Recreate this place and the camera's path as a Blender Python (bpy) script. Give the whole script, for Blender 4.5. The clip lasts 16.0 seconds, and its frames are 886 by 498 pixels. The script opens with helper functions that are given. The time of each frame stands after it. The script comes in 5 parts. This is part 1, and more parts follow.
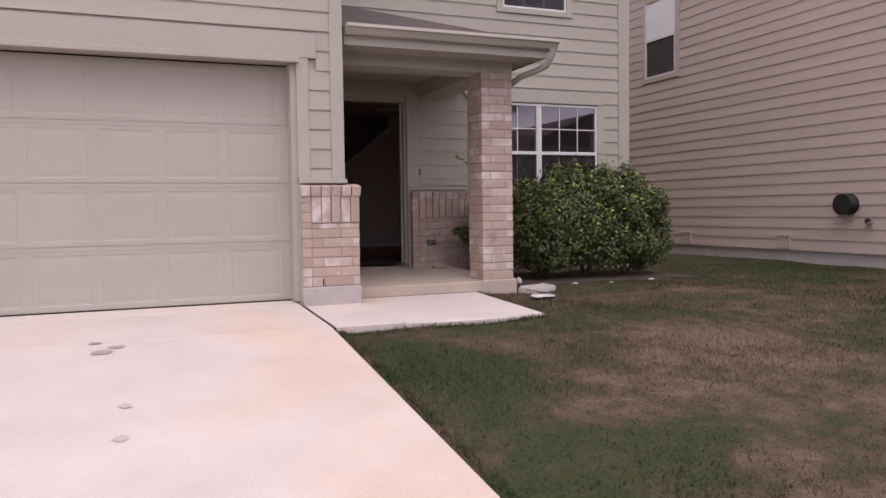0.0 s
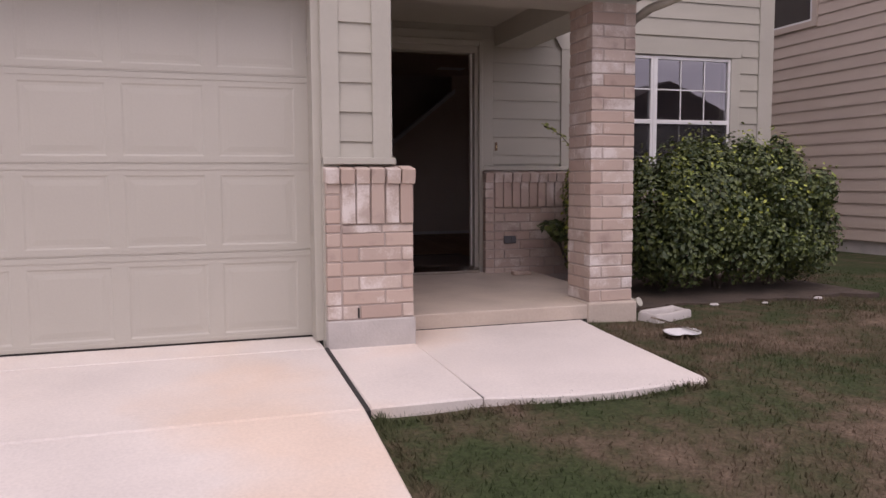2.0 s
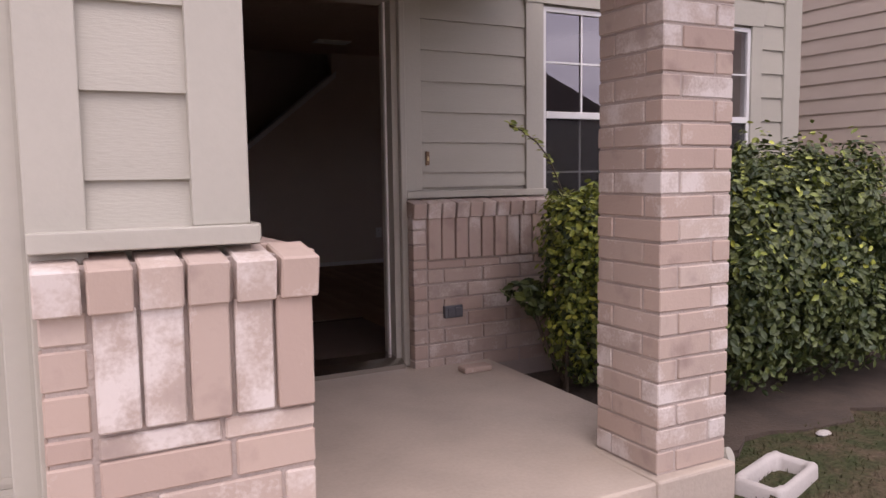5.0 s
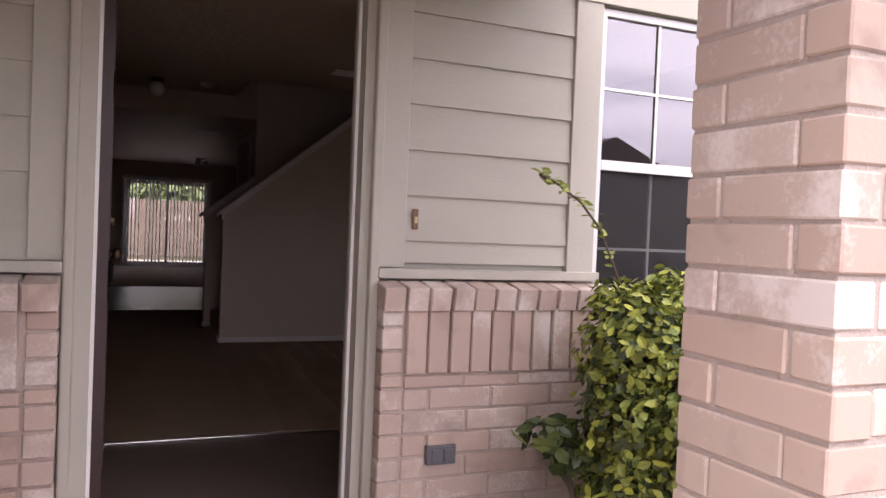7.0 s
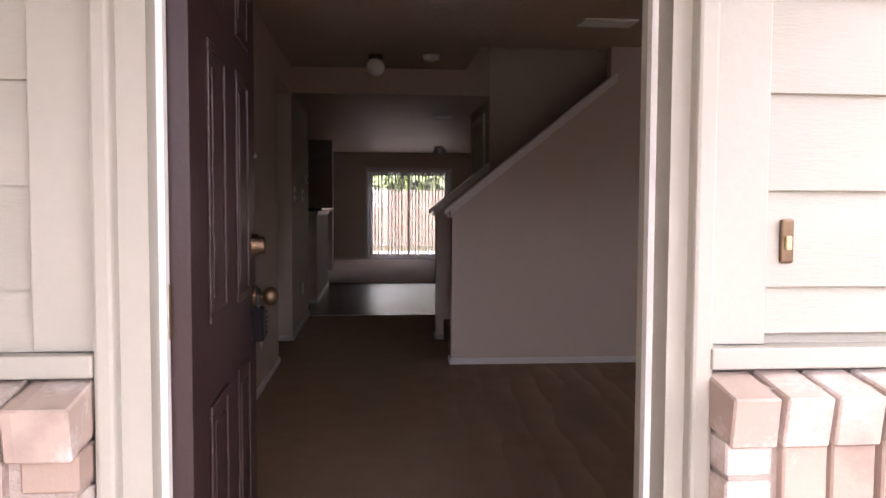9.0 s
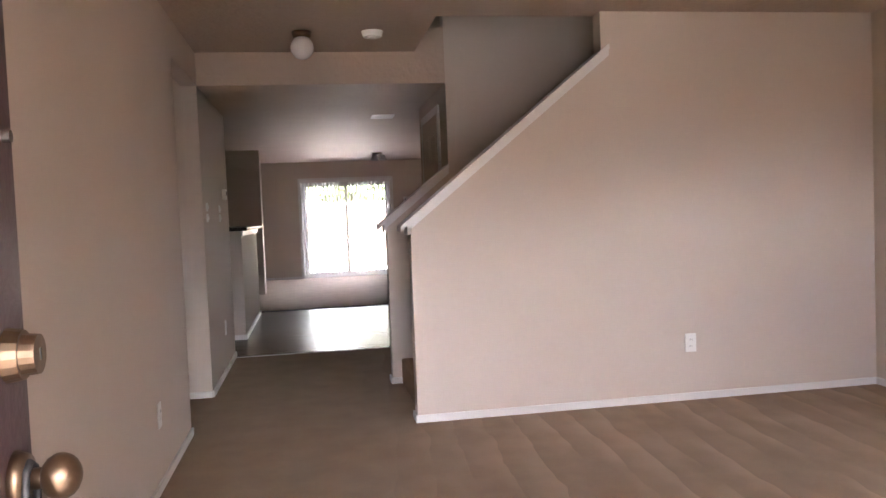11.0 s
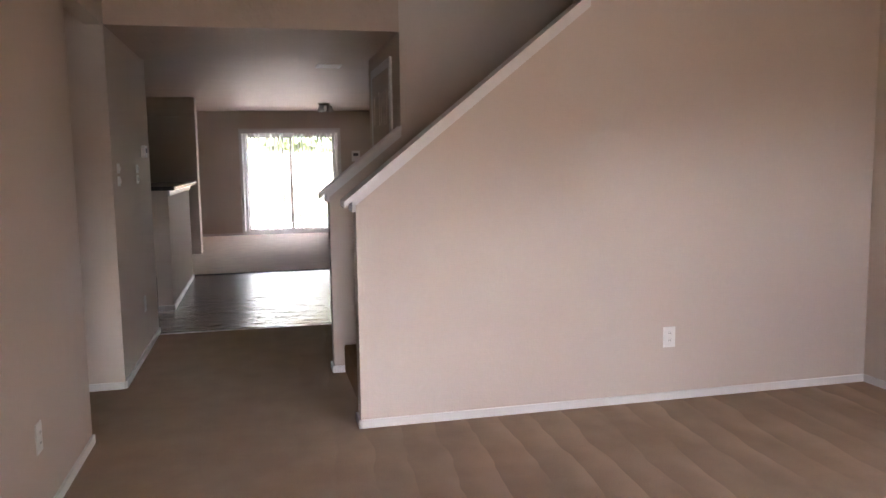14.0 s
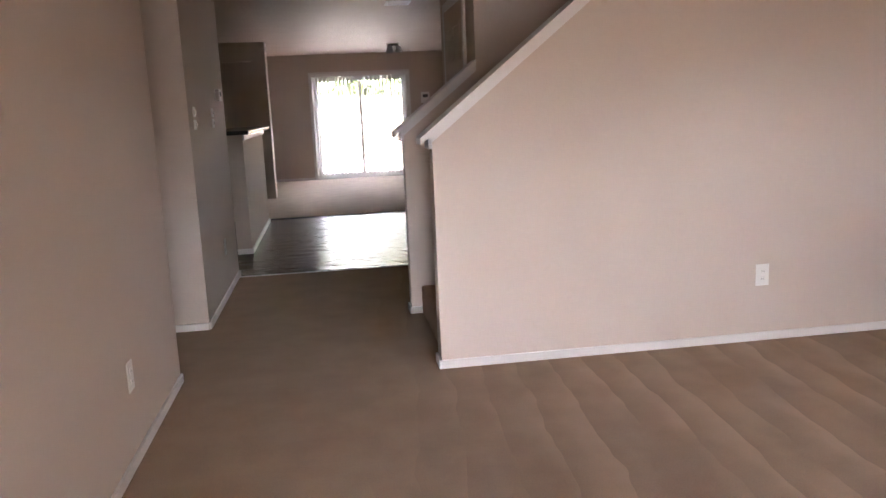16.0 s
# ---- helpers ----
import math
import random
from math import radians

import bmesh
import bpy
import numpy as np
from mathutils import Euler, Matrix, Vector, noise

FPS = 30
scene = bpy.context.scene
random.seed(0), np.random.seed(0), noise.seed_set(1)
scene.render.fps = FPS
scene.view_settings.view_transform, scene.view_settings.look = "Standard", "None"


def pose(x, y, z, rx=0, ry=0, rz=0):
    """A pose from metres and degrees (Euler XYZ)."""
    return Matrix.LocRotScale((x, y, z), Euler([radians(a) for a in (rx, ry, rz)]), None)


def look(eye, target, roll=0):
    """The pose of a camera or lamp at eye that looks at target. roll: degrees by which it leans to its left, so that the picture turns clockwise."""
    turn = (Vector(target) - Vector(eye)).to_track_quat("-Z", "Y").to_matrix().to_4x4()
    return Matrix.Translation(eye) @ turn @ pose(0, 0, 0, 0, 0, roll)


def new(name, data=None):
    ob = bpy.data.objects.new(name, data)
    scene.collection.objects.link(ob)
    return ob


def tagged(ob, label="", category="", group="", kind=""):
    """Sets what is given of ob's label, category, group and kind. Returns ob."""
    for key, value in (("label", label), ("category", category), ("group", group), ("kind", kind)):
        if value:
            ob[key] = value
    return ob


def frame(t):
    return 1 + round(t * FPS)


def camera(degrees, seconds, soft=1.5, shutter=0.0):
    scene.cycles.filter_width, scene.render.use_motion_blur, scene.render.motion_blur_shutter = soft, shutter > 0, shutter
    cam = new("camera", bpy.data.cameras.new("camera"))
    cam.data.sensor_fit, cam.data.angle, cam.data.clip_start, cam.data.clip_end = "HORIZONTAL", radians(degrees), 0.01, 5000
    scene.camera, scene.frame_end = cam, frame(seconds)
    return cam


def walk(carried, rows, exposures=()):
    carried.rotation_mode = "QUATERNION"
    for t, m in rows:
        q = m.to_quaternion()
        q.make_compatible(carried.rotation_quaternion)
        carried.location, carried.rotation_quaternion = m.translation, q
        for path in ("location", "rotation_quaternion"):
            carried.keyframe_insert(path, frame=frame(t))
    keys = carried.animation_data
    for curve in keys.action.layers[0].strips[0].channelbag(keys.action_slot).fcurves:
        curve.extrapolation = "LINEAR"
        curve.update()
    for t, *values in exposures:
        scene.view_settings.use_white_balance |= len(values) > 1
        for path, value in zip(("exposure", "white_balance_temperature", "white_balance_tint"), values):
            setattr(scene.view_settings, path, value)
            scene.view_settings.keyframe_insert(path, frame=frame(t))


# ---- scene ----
cam = camera(60.0, 16.0)
PATH = [
    (0, (-3.227, -9.234, 0.67), (-2.475, -7.384, 0.568), -0.8),
    (0.5, (-3.067, -8.655, 0.709), (-2.323, -6.803, 0.586), -0.6),
    (1, (-2.868, -8.042, 0.726), (-2.157, -6.178, 0.59), -0.5),
    (1.5, (-2.687, -7.481, 0.764), (-2.023, -5.6, 0.609), -0.5),
    (2, (-2.534, -6.94, 0.819), (-1.928, -5.042, 0.644), -0.3),
    (2.5, (-2.394, -6.421, 0.864), (-1.85, -4.505, 0.681), -0.7),
    (3, (-2.244, -5.927, 0.889), (-1.735, -4.001, 0.713), -1.2),
    (3.5, (-2.105, -5.432, 0.92), (-1.577, -3.51, 0.749), -1.5),
    (4, (-1.978, -4.976, 0.971), (-1.355, -3.084, 0.787), -2.3),
    (4.5, (-1.934, -4.434, 1.034), (-1.1, -2.63, 0.813), -1.6),
    (4.7, (-1.893, -4.248, 1.049), (-0.991, -2.476, 0.831), -1.4),
    (6.8, (-0.912, -2.955, 1.124), (-0.044, -1.152, 1.066), 2.8),
    (7, (-0.832, -2.785, 1.112), (-0.052, -0.943, 1.065), 2.4),
    (7.5, (-0.702, -2.435, 1.139), (-0.142, -0.516, 1.065), 2.0),
    (8, (-0.565, -2.112, 1.143), (-0.291, -0.132, 1.066), 1.2),
    (8.2, (-0.528, -1.915, 1.151), (-0.354, 0.075, 1.055), 0.5),
    (10.3, (-0.522, -0.679, 1.291), (-0.303, 1.306, 1.174), -1.2),
    (10.5, (-0.535, -0.515, 1.279), (-0.279, 1.466, 1.172), -1.3),
    (11, (-0.523, -0.053, 1.245), (-0.191, 1.917, 1.154), -2.3),
    (11.5, (-0.498, 0.231, 1.242), (-0.104, 2.189, 1.145), -1.8),
    (12, (-0.462, 0.492, 1.314), (-0.024, 2.439, 1.183), -1.4),
    (12.5, (-0.428, 0.56, 1.331), (0.027, 2.501, 1.169), -1.4),
    (13, (-0.397, 0.582, 1.348), (0.053, 2.521, 1.156), -1.3),
    (13.5, (-0.404, 0.604, 1.358), (0.051, 2.54, 1.149), -1.0),
    (14, (-0.417, 0.596, 1.366), (0.04, 2.53, 1.144), -0.9),
    (14.5, (-0.439, 0.595, 1.376), (0.022, 2.527, 1.142), -0.7),
    (15, (-0.451, 0.628, 1.371), (-0.06, 2.574, 1.127), -0.8),
    (15.5, (-0.439, 0.655, 1.34), (-0.242, 2.626, 1.066), -1.4),
    (16, (-0.444, 0.706, 1.327), (-0.173, 2.654, 0.964), -2.5),
]
walk(cam, [(t, look(e, g, r)) for t, e, g, r in PATH], [(0, 0.41, 6500, 25), (2, 0.36, 6500, 25), (3, 0.29, 6500, 25), (4.0, 0.37, 6500, 25), (4.7, 0.66, 6500, 25), (6.8, 1.93, 6500, 22), (7.5, 2.28, 6500, 22), (8.2, 2.68, 6500, 22), (9.2, 3.9, 6400, 18), (10.3, 5.95, 6200, 12), (11.5, 6.04, 6200, 11), (13.5, 5.88, 6200, 11), (15.5, 5.84, 6200, 11), (16, 6.02, 6200, 11)])

# ---- world, sun, large lights ----
world = bpy.data.worlds.new("overcast_sky")
scene.world = world
world.use_nodes = True
wn = world.node_tree
sky = wn.nodes.new("ShaderNodeTexSky")
sky.sky_type, sky.sun_disc = "NISHITA", False
sky.sun_elevation, sky.sun_rotation = radians(58), radians(150)
sky.air_density, sky.dust_density = 1.0, 4.0
tc = wn.nodes.new("ShaderNodeTexCoord")
cl = wn.nodes.new("ShaderNodeTexNoise")
cl.inputs["Scale"].default_value, cl.inputs["Detail"].default_value, cl.inputs["Roughness"].default_value = 2.6, 4, 0.5
mp = wn.nodes.new("ShaderNodeMapping")
mp.inputs["Scale"].default_value = (1.0, 1.0, 3.2)
wn.links.new(tc.outputs["Generated"], mp.inputs["Vector"])
wn.links.new(mp.outputs["Vector"], cl.inputs["Vector"])
cr = wn.nodes.new("ShaderNodeValToRGB")
cr.color_ramp.elements[0].position, cr.color_ramp.elements[1].position = 0.36, 0.62
cr.color_ramp.elements[0].color = (4.6, 4.6, 5.8, 1)
cr.color_ramp.elements[1].color = (13.0, 12.6, 13.0, 1)
wn.links.new(cl.outputs["Fac"], cr.inputs["Fac"])
mx = wn.nodes.new("ShaderNodeMixRGB")
mx.inputs["Fac"].default_value = 0.82
wn.links.new(sky.outputs["Color"], mx.inputs["Color1"])
wn.links.new(cr.outputs["Color"], mx.inputs["Color2"])
wn.links.new(mx.outputs["Color"], wn.nodes["Background"].inputs["Color"])
wn.nodes["Background"].inputs["Strength"].default_value = 0.10

sun = new("sun", bpy.data.lights.new("sun", "SUN"))
sun.data.energy, sun.data.angle, sun.data.color = 0.9, radians(35), (1.0, 0.95, 0.88)
sun.matrix_world = look((-6, -14, 25), (0, 0, 0))

# ---- materials ----


def nodes_of(name):
    m = bpy.data.materials.new(name)
    m.use_nodes = True
    return m, m.node_tree, m.node_tree.nodes["Principled BSDF"]


def mat(name, color, color2=None, rough=0.6, metal=0.0, scale=3.0, fine=60.0, bump=0.1, spread=0.5, jitter=0.0, stretch=(1, 1, 1), spec=None, coord="Object", bump_dist=0.01):
    """Paint, stone or cloth: a coarse and a fine noise between two colours, with fine relief."""
    m, nt, bs = nodes_of(name)
    color2 = color2 or tuple(c * 0.82 for c in color)
    co = nt.nodes.new("ShaderNodeTexCoord")
    mapn = nt.nodes.new("ShaderNodeMapping")
    mapn.inputs["Scale"].default_value = stretch
    if coord == "World":
        geo = nt.nodes.new("ShaderNodeNewGeometry")
        nt.links.new(geo.outputs["Position"], mapn.inputs["Vector"])
    else:
        nt.links.new(co.outputs["Object"], mapn.inputs["Vector"])
    a = nt.nodes.new("ShaderNodeTexNoise")
    a.inputs["Scale"].default_value, a.inputs["Detail"].default_value = scale, 5
    b = nt.nodes.new("ShaderNodeTexNoise")
    b.inputs["Scale"].default_value, b.inputs["Detail"].default_value = fine, 4
    for n in (a, b):
        nt.links.new(mapn.outputs["Vector"], n.inputs["Vector"])
    add = nt.nodes.new("ShaderNodeMath")
    add.operation = "MULTIPLY_ADD"
    add.inputs[1].default_value = 0.35
    nt.links.new(b.outputs["Fac"], add.inputs[0])
    nt.links.new(a.outputs["Fac"], add.inputs[2])
    mr = nt.nodes.new("ShaderNodeMapRange")
    mr.inputs["From Min"].default_value, mr.inputs["From Max"].default_value = 0.67 - spread * 0.5, 0.67 + spread * 0.5
    nt.links.new(add.outputs[0], mr.inputs["Value"])
    mix = nt.nodes.new("ShaderNodeMixRGB")
    mix.inputs["Color1"].default_value, mix.inputs["Color2"].default_value = (*color2, 1), (*color, 1)
    nt.links.new(mr.outputs["Result"], mix.inputs["Fac"])
    out = mix.outputs["Color"]
    if jitter:
        oi = nt.nodes.new("ShaderNodeObjectInfo")
        hsv = nt.nodes.new("ShaderNodeHueSaturation")
        jr = nt.nodes.new("ShaderNodeMapRange")
        jr.inputs["To Min"].default_value, jr.inputs["To Max"].default_value = 1 - jitter, 1 + jitter
        nt.links.new(oi.outputs["Random"], jr.inputs["Value"])
        nt.links.new(jr.outputs["Result"], hsv.inputs["Value"])
        nt.links.new(out, hsv.inputs["Color"])
        out = hsv.outputs["Color"]
    nt.links.new(out, bs.inputs["Base Color"])
    bs.inputs["Roughness"].default_value, bs.inputs["Metallic"].default_value = rough, metal
    if spec is not None:
        bs.inputs["Specular IOR Level"].default_value = spec
    if bump:
        bp = nt.nodes.new("ShaderNodeBump")
        bp.inputs["Strength"].default_value, bp.inputs["Distance"].default_value = bump, bump_dist
        nt.links.new(b.outputs["Fac"], bp.inputs["Height"])
        nt.links.new(bp.outputs["Normal"], bs.inputs["Normal"])
    return m


def brick_material():
    """Tumbled pink-tan brick: each brick its own shade, with chalky white patches and smudges."""
    m, nt, bs = nodes_of("tumbled_brick")
    N, L = nt.nodes.new, nt.links.new
    oi = N("ShaderNodeObjectInfo")
    ramp = N("ShaderNodeValToRGB")
    e = ramp.color_ramp.elements
    e[0].position, e[0].color = 0.0, (0.405, 0.303, 0.252, 1)
    e[1].position, e[1].color = 1.0, (0.42, 0.340, 0.292, 1)
    for p, c in ((0.3, (0.480, 0.370, 0.306, 1)), (0.55, (0.44, 0.345, 0.290, 1)), (0.8, (0.525, 0.427, 0.362, 1))):
        e.new(p).color = c
    L(oi.outputs["Random"], ramp.inputs["Fac"])
    geo = N("ShaderNodeNewGeometry")
    stain = N("ShaderNodeTexNoise")
    stain.inputs["Scale"].default_value, stain.inputs["Detail"].default_value = 7, 6
    fine = N("ShaderNodeTexNoise")
    fine.inputs["Scale"].default_value, fine.inputs["Detail"].default_value = 90, 5
    for n in (stain, fine):
        L(geo.outputs["Position"], n.inputs["Vector"])
    chalk = N("ShaderNodeMath")
    chalk.operation = "MULTIPLY_ADD"
    chalk.inputs[1].default_value = 0.30
    L(oi.outputs["Random"], chalk.inputs[0])
    L(stain.outputs["Fac"], chalk.inputs[2])
    c2 = N("ShaderNodeMath")
    c2.operation = "MULTIPLY_ADD"
    c2.inputs[1].default_value = 0.30
    L(fine.outputs["Fac"], c2.inputs[0])
    L(chalk.outputs[0], c2.inputs[2])
    mr = N("ShaderNodeMapRange")
    mr.inputs["From Min"].default_value, mr.inputs["From Max"].default_value = 0.86, 1.04
    mr.inputs["To Max"].default_value = 0.8
    L(c2.outputs[0], mr.inputs["Value"])
    mix = N("ShaderNodeMixRGB")
    mix.inputs["Color2"].default_value = (0.68, 0.62, 0.58, 1)
    L(mr.outputs["Result"], mix.inputs["Fac"])
    dark = N("ShaderNodeMixRGB")
    dark.blend_type = "MULTIPLY"
    dm = N("ShaderNodeMapRange")
    dm.inputs["From Min"].default_value, dm.inputs["From Max"].default_value = 0.42, 0.25
    dm.inputs["To Max"].default_value = 0.7
    L(stain.outputs["Fac"], dm.inputs["Value"])
    L(dm.outputs["Result"], dark.inputs["Fac"])
    dark.inputs["Color2"].default_value = (0.62, 0.58, 0.60, 1)
    L(ramp.outputs["Color"], dark.inputs["Color1"])
    L(dark.outputs["Color"], mix.inputs["Color1"])
    L(mix.outputs["Color"], bs.inputs["Base Color"])
    bs.inputs["Roughness"].default_value = 0.9
    bp = N("ShaderNodeBump")
    bp.inputs["Strength"].default_value, bp.inputs["Distance"].default_value = 0.5, 0.006
    L(c2.outputs[0], bp.inputs["Height"])
    L(bp.outputs["Normal"], bs.inputs["Normal"])
    return m


def lawn_material(name):
    """Half-dormant lawn: green patches, straw patches and bare soil."""
    m, nt, bs = nodes_of(name)
    N, L = nt.nodes.new, nt.links.new
    geo = N("ShaderNodeNewGeometry")
    big = N("ShaderNodeTexNoise")
    big.inputs["Scale"].default_value, big.inputs["Detail"].default_value, big.inputs["Roughness"].default_value = 0.95, 7, 0.70
    L(geo.outputs["Position"], big.inputs["Vector"])
    tuft = N("ShaderNodeTexNoise")
    tuft.inputs["Scale"].default_value, tuft.inputs["Detail"].default_value = 6.5, 4
    L(geo.outputs["Position"], tuft.inputs["Vector"])
    clump = N("ShaderNodeMath")
    clump.operation = "MULTIPLY_ADD"
    clump.inputs[1].default_value = 0.34
    L(tuft.outputs["Fac"], clump.inputs[0])
    lower = N("ShaderNodeMath")
    lower.inputs[1].default_value = -0.17
    L(big.outputs["Fac"], lower.inputs[0])
    L(lower.outputs[0], clump.inputs[2])
    patchy = clump.outputs[0]
    for px, py, r0, amount in ((-0.76, -5.3, 0.75, 0.12), (0.5, -4.8, 0.8, 0.12), (-0.5, -4.2, 0.5, 0.10), (1.2, -4.7, 0.9, 0.08), (0.6, -2.9, 0.9, 0.10), (2.2, -3.4, 1.2, 0.05),
                               (-1.4, -4.9, 0.75, -0.13), (0.9, -3.9, 0.7, -0.08), (-0.5, -3.75, 0.8, -0.10), (-0.5, -5.95, 0.5, -0.07), (0.7, -6.1, 1.0, 0.08), (-0.1, -6.9, 0.8, 0.08), (2.2, -5.6, 1.2, 0.06), (5.9, -0.5, 2.4, -0.13), (-1.5, -6.4, 0.9, -0.06)):
        far = N("ShaderNodeVectorMath")
        far.operation = "DISTANCE"
        far.inputs[1].default_value = (px, py, -0.3)
        L(geo.outputs["Position"], far.inputs[0])
        fall = N("ShaderNodeMapRange")
        fall.interpolation_type = "SMOOTHSTEP"
        fall.inputs["From Min"].default_value, fall.inputs["From Max"].default_value = r0 * 0.25, r0 * 1.25
        fall.inputs["To Min"].default_value, fall.inputs["To Max"].default_value = amount, 0.0
        L(far.outputs["Value"], fall.inputs["Value"])
        plus = N("ShaderNodeMath")
        L(patchy, plus.inputs[0])
        L(fall.outputs["Result"], plus.inputs[1])
        patchy = plus.outputs[0]
    ramp = N("ShaderNodeValToRGB")
    e = ramp.color_ramp.elements
    e[0].position, e[0].color = 0.36, (0.043, 0.058, 0.023, 1)
    e[1].position, e[1].color = 0.70, (0.170, 0.122, 0.086, 1)
    for p, c in ((0.45, (0.055, 0.062, 0.028, 1)), (0.53, (0.082, 0.070, 0.040, 1)), (0.60, (0.115, 0.086, 0.058, 1))):
        e.new(p).color = c
    L(patchy, ramp.inputs["Fac"])
    isl = N("ShaderNodeNewGeometry")
    hsv = N("ShaderNodeHueSaturation")
    jr = N("ShaderNodeMapRange")
    jr.inputs["To Min"].default_value, jr.inputs["To Max"].default_value = 0.98, 1.28
    L(isl.outputs["Random Per Island"], jr.inputs["Value"])
    if name == "grass_blade":
        L(jr.outputs["Result"], hsv.inputs["Value"])
    else:
        fine = N("ShaderNodeTexNoise")
        fine.inputs["Scale"].default_value, fine.inputs["Detail"].default_value = 45, 5
        L(geo.outputs["Position"], fine.inputs["Vector"])
        fr = N("ShaderNodeMapRange")
        fr.inputs["From Min"].default_value, fr.inputs["From Max"].default_value = 0.3, 0.7
        fr.inputs["To Min"].default_value, fr.inputs["To Max"].default_value = 0.68, 1.2
        L(fine.outputs["Fac"], fr.inputs["Value"])
        L(fr.outputs["Result"], hsv.inputs["Value"])
        bp = N("ShaderNodeBump")
        bp.inputs["Strength"].default_value, bp.inputs["Distance"].default_value = 0.8, 0.03
        L(fine.outputs["Fac"], bp.inputs["Height"])
        L(bp.outputs["Normal"], bs.inputs["Normal"])
    L(ramp.outputs["Color"], hsv.inputs["Color"])
    L(hsv.outputs["Color"], bs.inputs["Base Color"])
    bs.inputs["Roughness"].default_value = 0.9
    bs.inputs["Specular IOR Level"].default_value = 0.15
    return m


def leaf_material(name, light, dark):
    m, nt, bs = nodes_of(name)
    N, L = nt.nodes.new, nt.links.new
    geo = N("ShaderNodeNewGeometry")
    ramp = N("ShaderNodeValToRGB")
    e = ramp.color_ramp.elements
    e[0].position, e[0].color = 0.0, (*dark, 1)
    e[1].position, e[1].color = 1.0, (*light, 1)
    e.new(0.6).color = (*[(a + b) * 0.42 for a, b in zip(light, dark)], 1)
    L(geo.outputs["Random Per Island"], ramp.inputs["Fac"])
    L(ramp.outputs["Color"], bs.inputs["Base Color"])
    bs.inputs["Roughness"].default_value = 0.5
    return m


def carpet_material(name, color, tracks):
    """Cut-pile carpet with vacuum tracks: bands of pile laid this way and that."""
    m, nt, bs = nodes_of(name)
    N, L = nt.nodes.new, nt.links.new
    geo = N("ShaderNodeNewGeometry")
    mapn = N("ShaderNodeMapping")
    mapn.inputs["Rotation"].default_value = (0, 0, radians(4))
    mapn.inputs["Scale"].default_value = (1, 1, 1)
    L(geo.outputs["Position"], mapn.inputs["Vector"])
    br = N("ShaderNodeTexWave")
    br.wave_type, br.bands_direction, br.wave_profile = "BANDS", "X", "SAW"
    br.inputs["Scale"].default_value, br.inputs["Distortion"].default_value = 1.75, 1.3
    br.inputs["Detail"].default_value, br.inputs["Detail Scale"].default_value = 2.0, 1.2
    warp = N("ShaderNodeTexNoise")
    warp.inputs["Scale"].default_value = 2.0
    L(geo.outputs["Position"], warp.inputs["Vector"])
    vm = N("ShaderNodeVectorMath")
    vm.operation = "MULTIPLY_ADD"
    vm.inputs[1].default_value = (0.13, 0.25, 0)
    L(warp.outputs["Color"], vm.inputs[0])
    L(mapn.outputs["Vector"], vm.inputs[2])
    L(vm.outputs["Vector"], br.inputs["Vector"])
    fine = N("ShaderNodeTexNoise")
    fine.inputs["Scale"].default_value, fine.inputs["Detail"].default_value = 160, 3
    L(geo.outputs["Position"], fine.inputs["Vector"])
    mid = N("ShaderNodeTexNoise")
    mid.inputs["Scale"].default_value, mid.inputs["Detail"].default_value = 5, 5
    L(geo.outputs["Position"], mid.inputs["Vector"])
    lay = N("ShaderNodeMapping")
    lay.inputs["Scale"].default_value = (2.6, 0.9, 1)
    L(geo.outputs["Position"], lay.inputs["Vector"])
    stroke = N("ShaderNodeTexNoise")
    stroke.inputs["Scale"].default_value, stroke.inputs["Detail"].default_value = 1.3, 2
    L(lay.outputs["Vector"], stroke.inputs["Vector"])
    seen = N("ShaderNodeMapRange")
    seen.inputs["From Min"].default_value, seen.inputs["From Max"].default_value = 0.38, 0.60
    seen.inputs["To Max"].default_value = tracks
    L(stroke.outputs["Fac"], seen.inputs["Value"])
    apart = N("ShaderNodeSeparateXYZ")
    L(geo.outputs["Position"], apart.inputs[0])
    swept = N("ShaderNodeMapRange")
    swept.interpolation_type = "SMOOTHSTEP"
    swept.inputs["From Min"].default_value, swept.inputs["From Max"].default_value = -0.5, 0.6
    swept.inputs["To Min"].default_value = 0.05
    L(apart.outputs["X"], swept.inputs["Value"])
    depth = N("ShaderNodeMath")
    depth.operation = "MULTIPLY"
    L(seen.outputs["Result"], depth.inputs[0])
    L(swept.outputs["Result"], depth.inputs[1])
    a = N("ShaderNodeMath")
    a.operation = "MULTIPLY_ADD"
    L(depth.outputs[0], a.inputs[1])
    L(br.outputs["Fac"], a.inputs[0])
    cloud = N("ShaderNodeMath")
    cloud.operation = "MULTIPLY_ADD"
    cloud.inputs[1].default_value, cloud.inputs[2].default_value = 0.5, 0.25
    L(mid.outputs["Fac"], cloud.inputs[0])
    L(cloud.outputs[0], a.inputs[2])
    b = N("ShaderNodeMath")
    b.operation = "MULTIPLY_ADD"
    b.inputs[1].default_value = 0.4
    L(fine.outputs["Fac"], b.inputs[0])
    L(a.outputs[0], b.inputs[2])
    mr = N("ShaderNodeMapRange")
    mr.inputs["From Min"].default_value, mr.inputs["From Max"].default_value = 0.55, 1.20
    mr.inputs["To Min"].default_value, mr.inputs["To Max"].default_value = 0.80, 1.20
    L(b.outputs[0], mr.inputs["Value"])
    hsv = N("ShaderNodeHueSaturation")
    hsv.inputs["Color"].default_value = (*color, 1)
    L(mr.outputs["Result"], hsv.inputs["Value"])
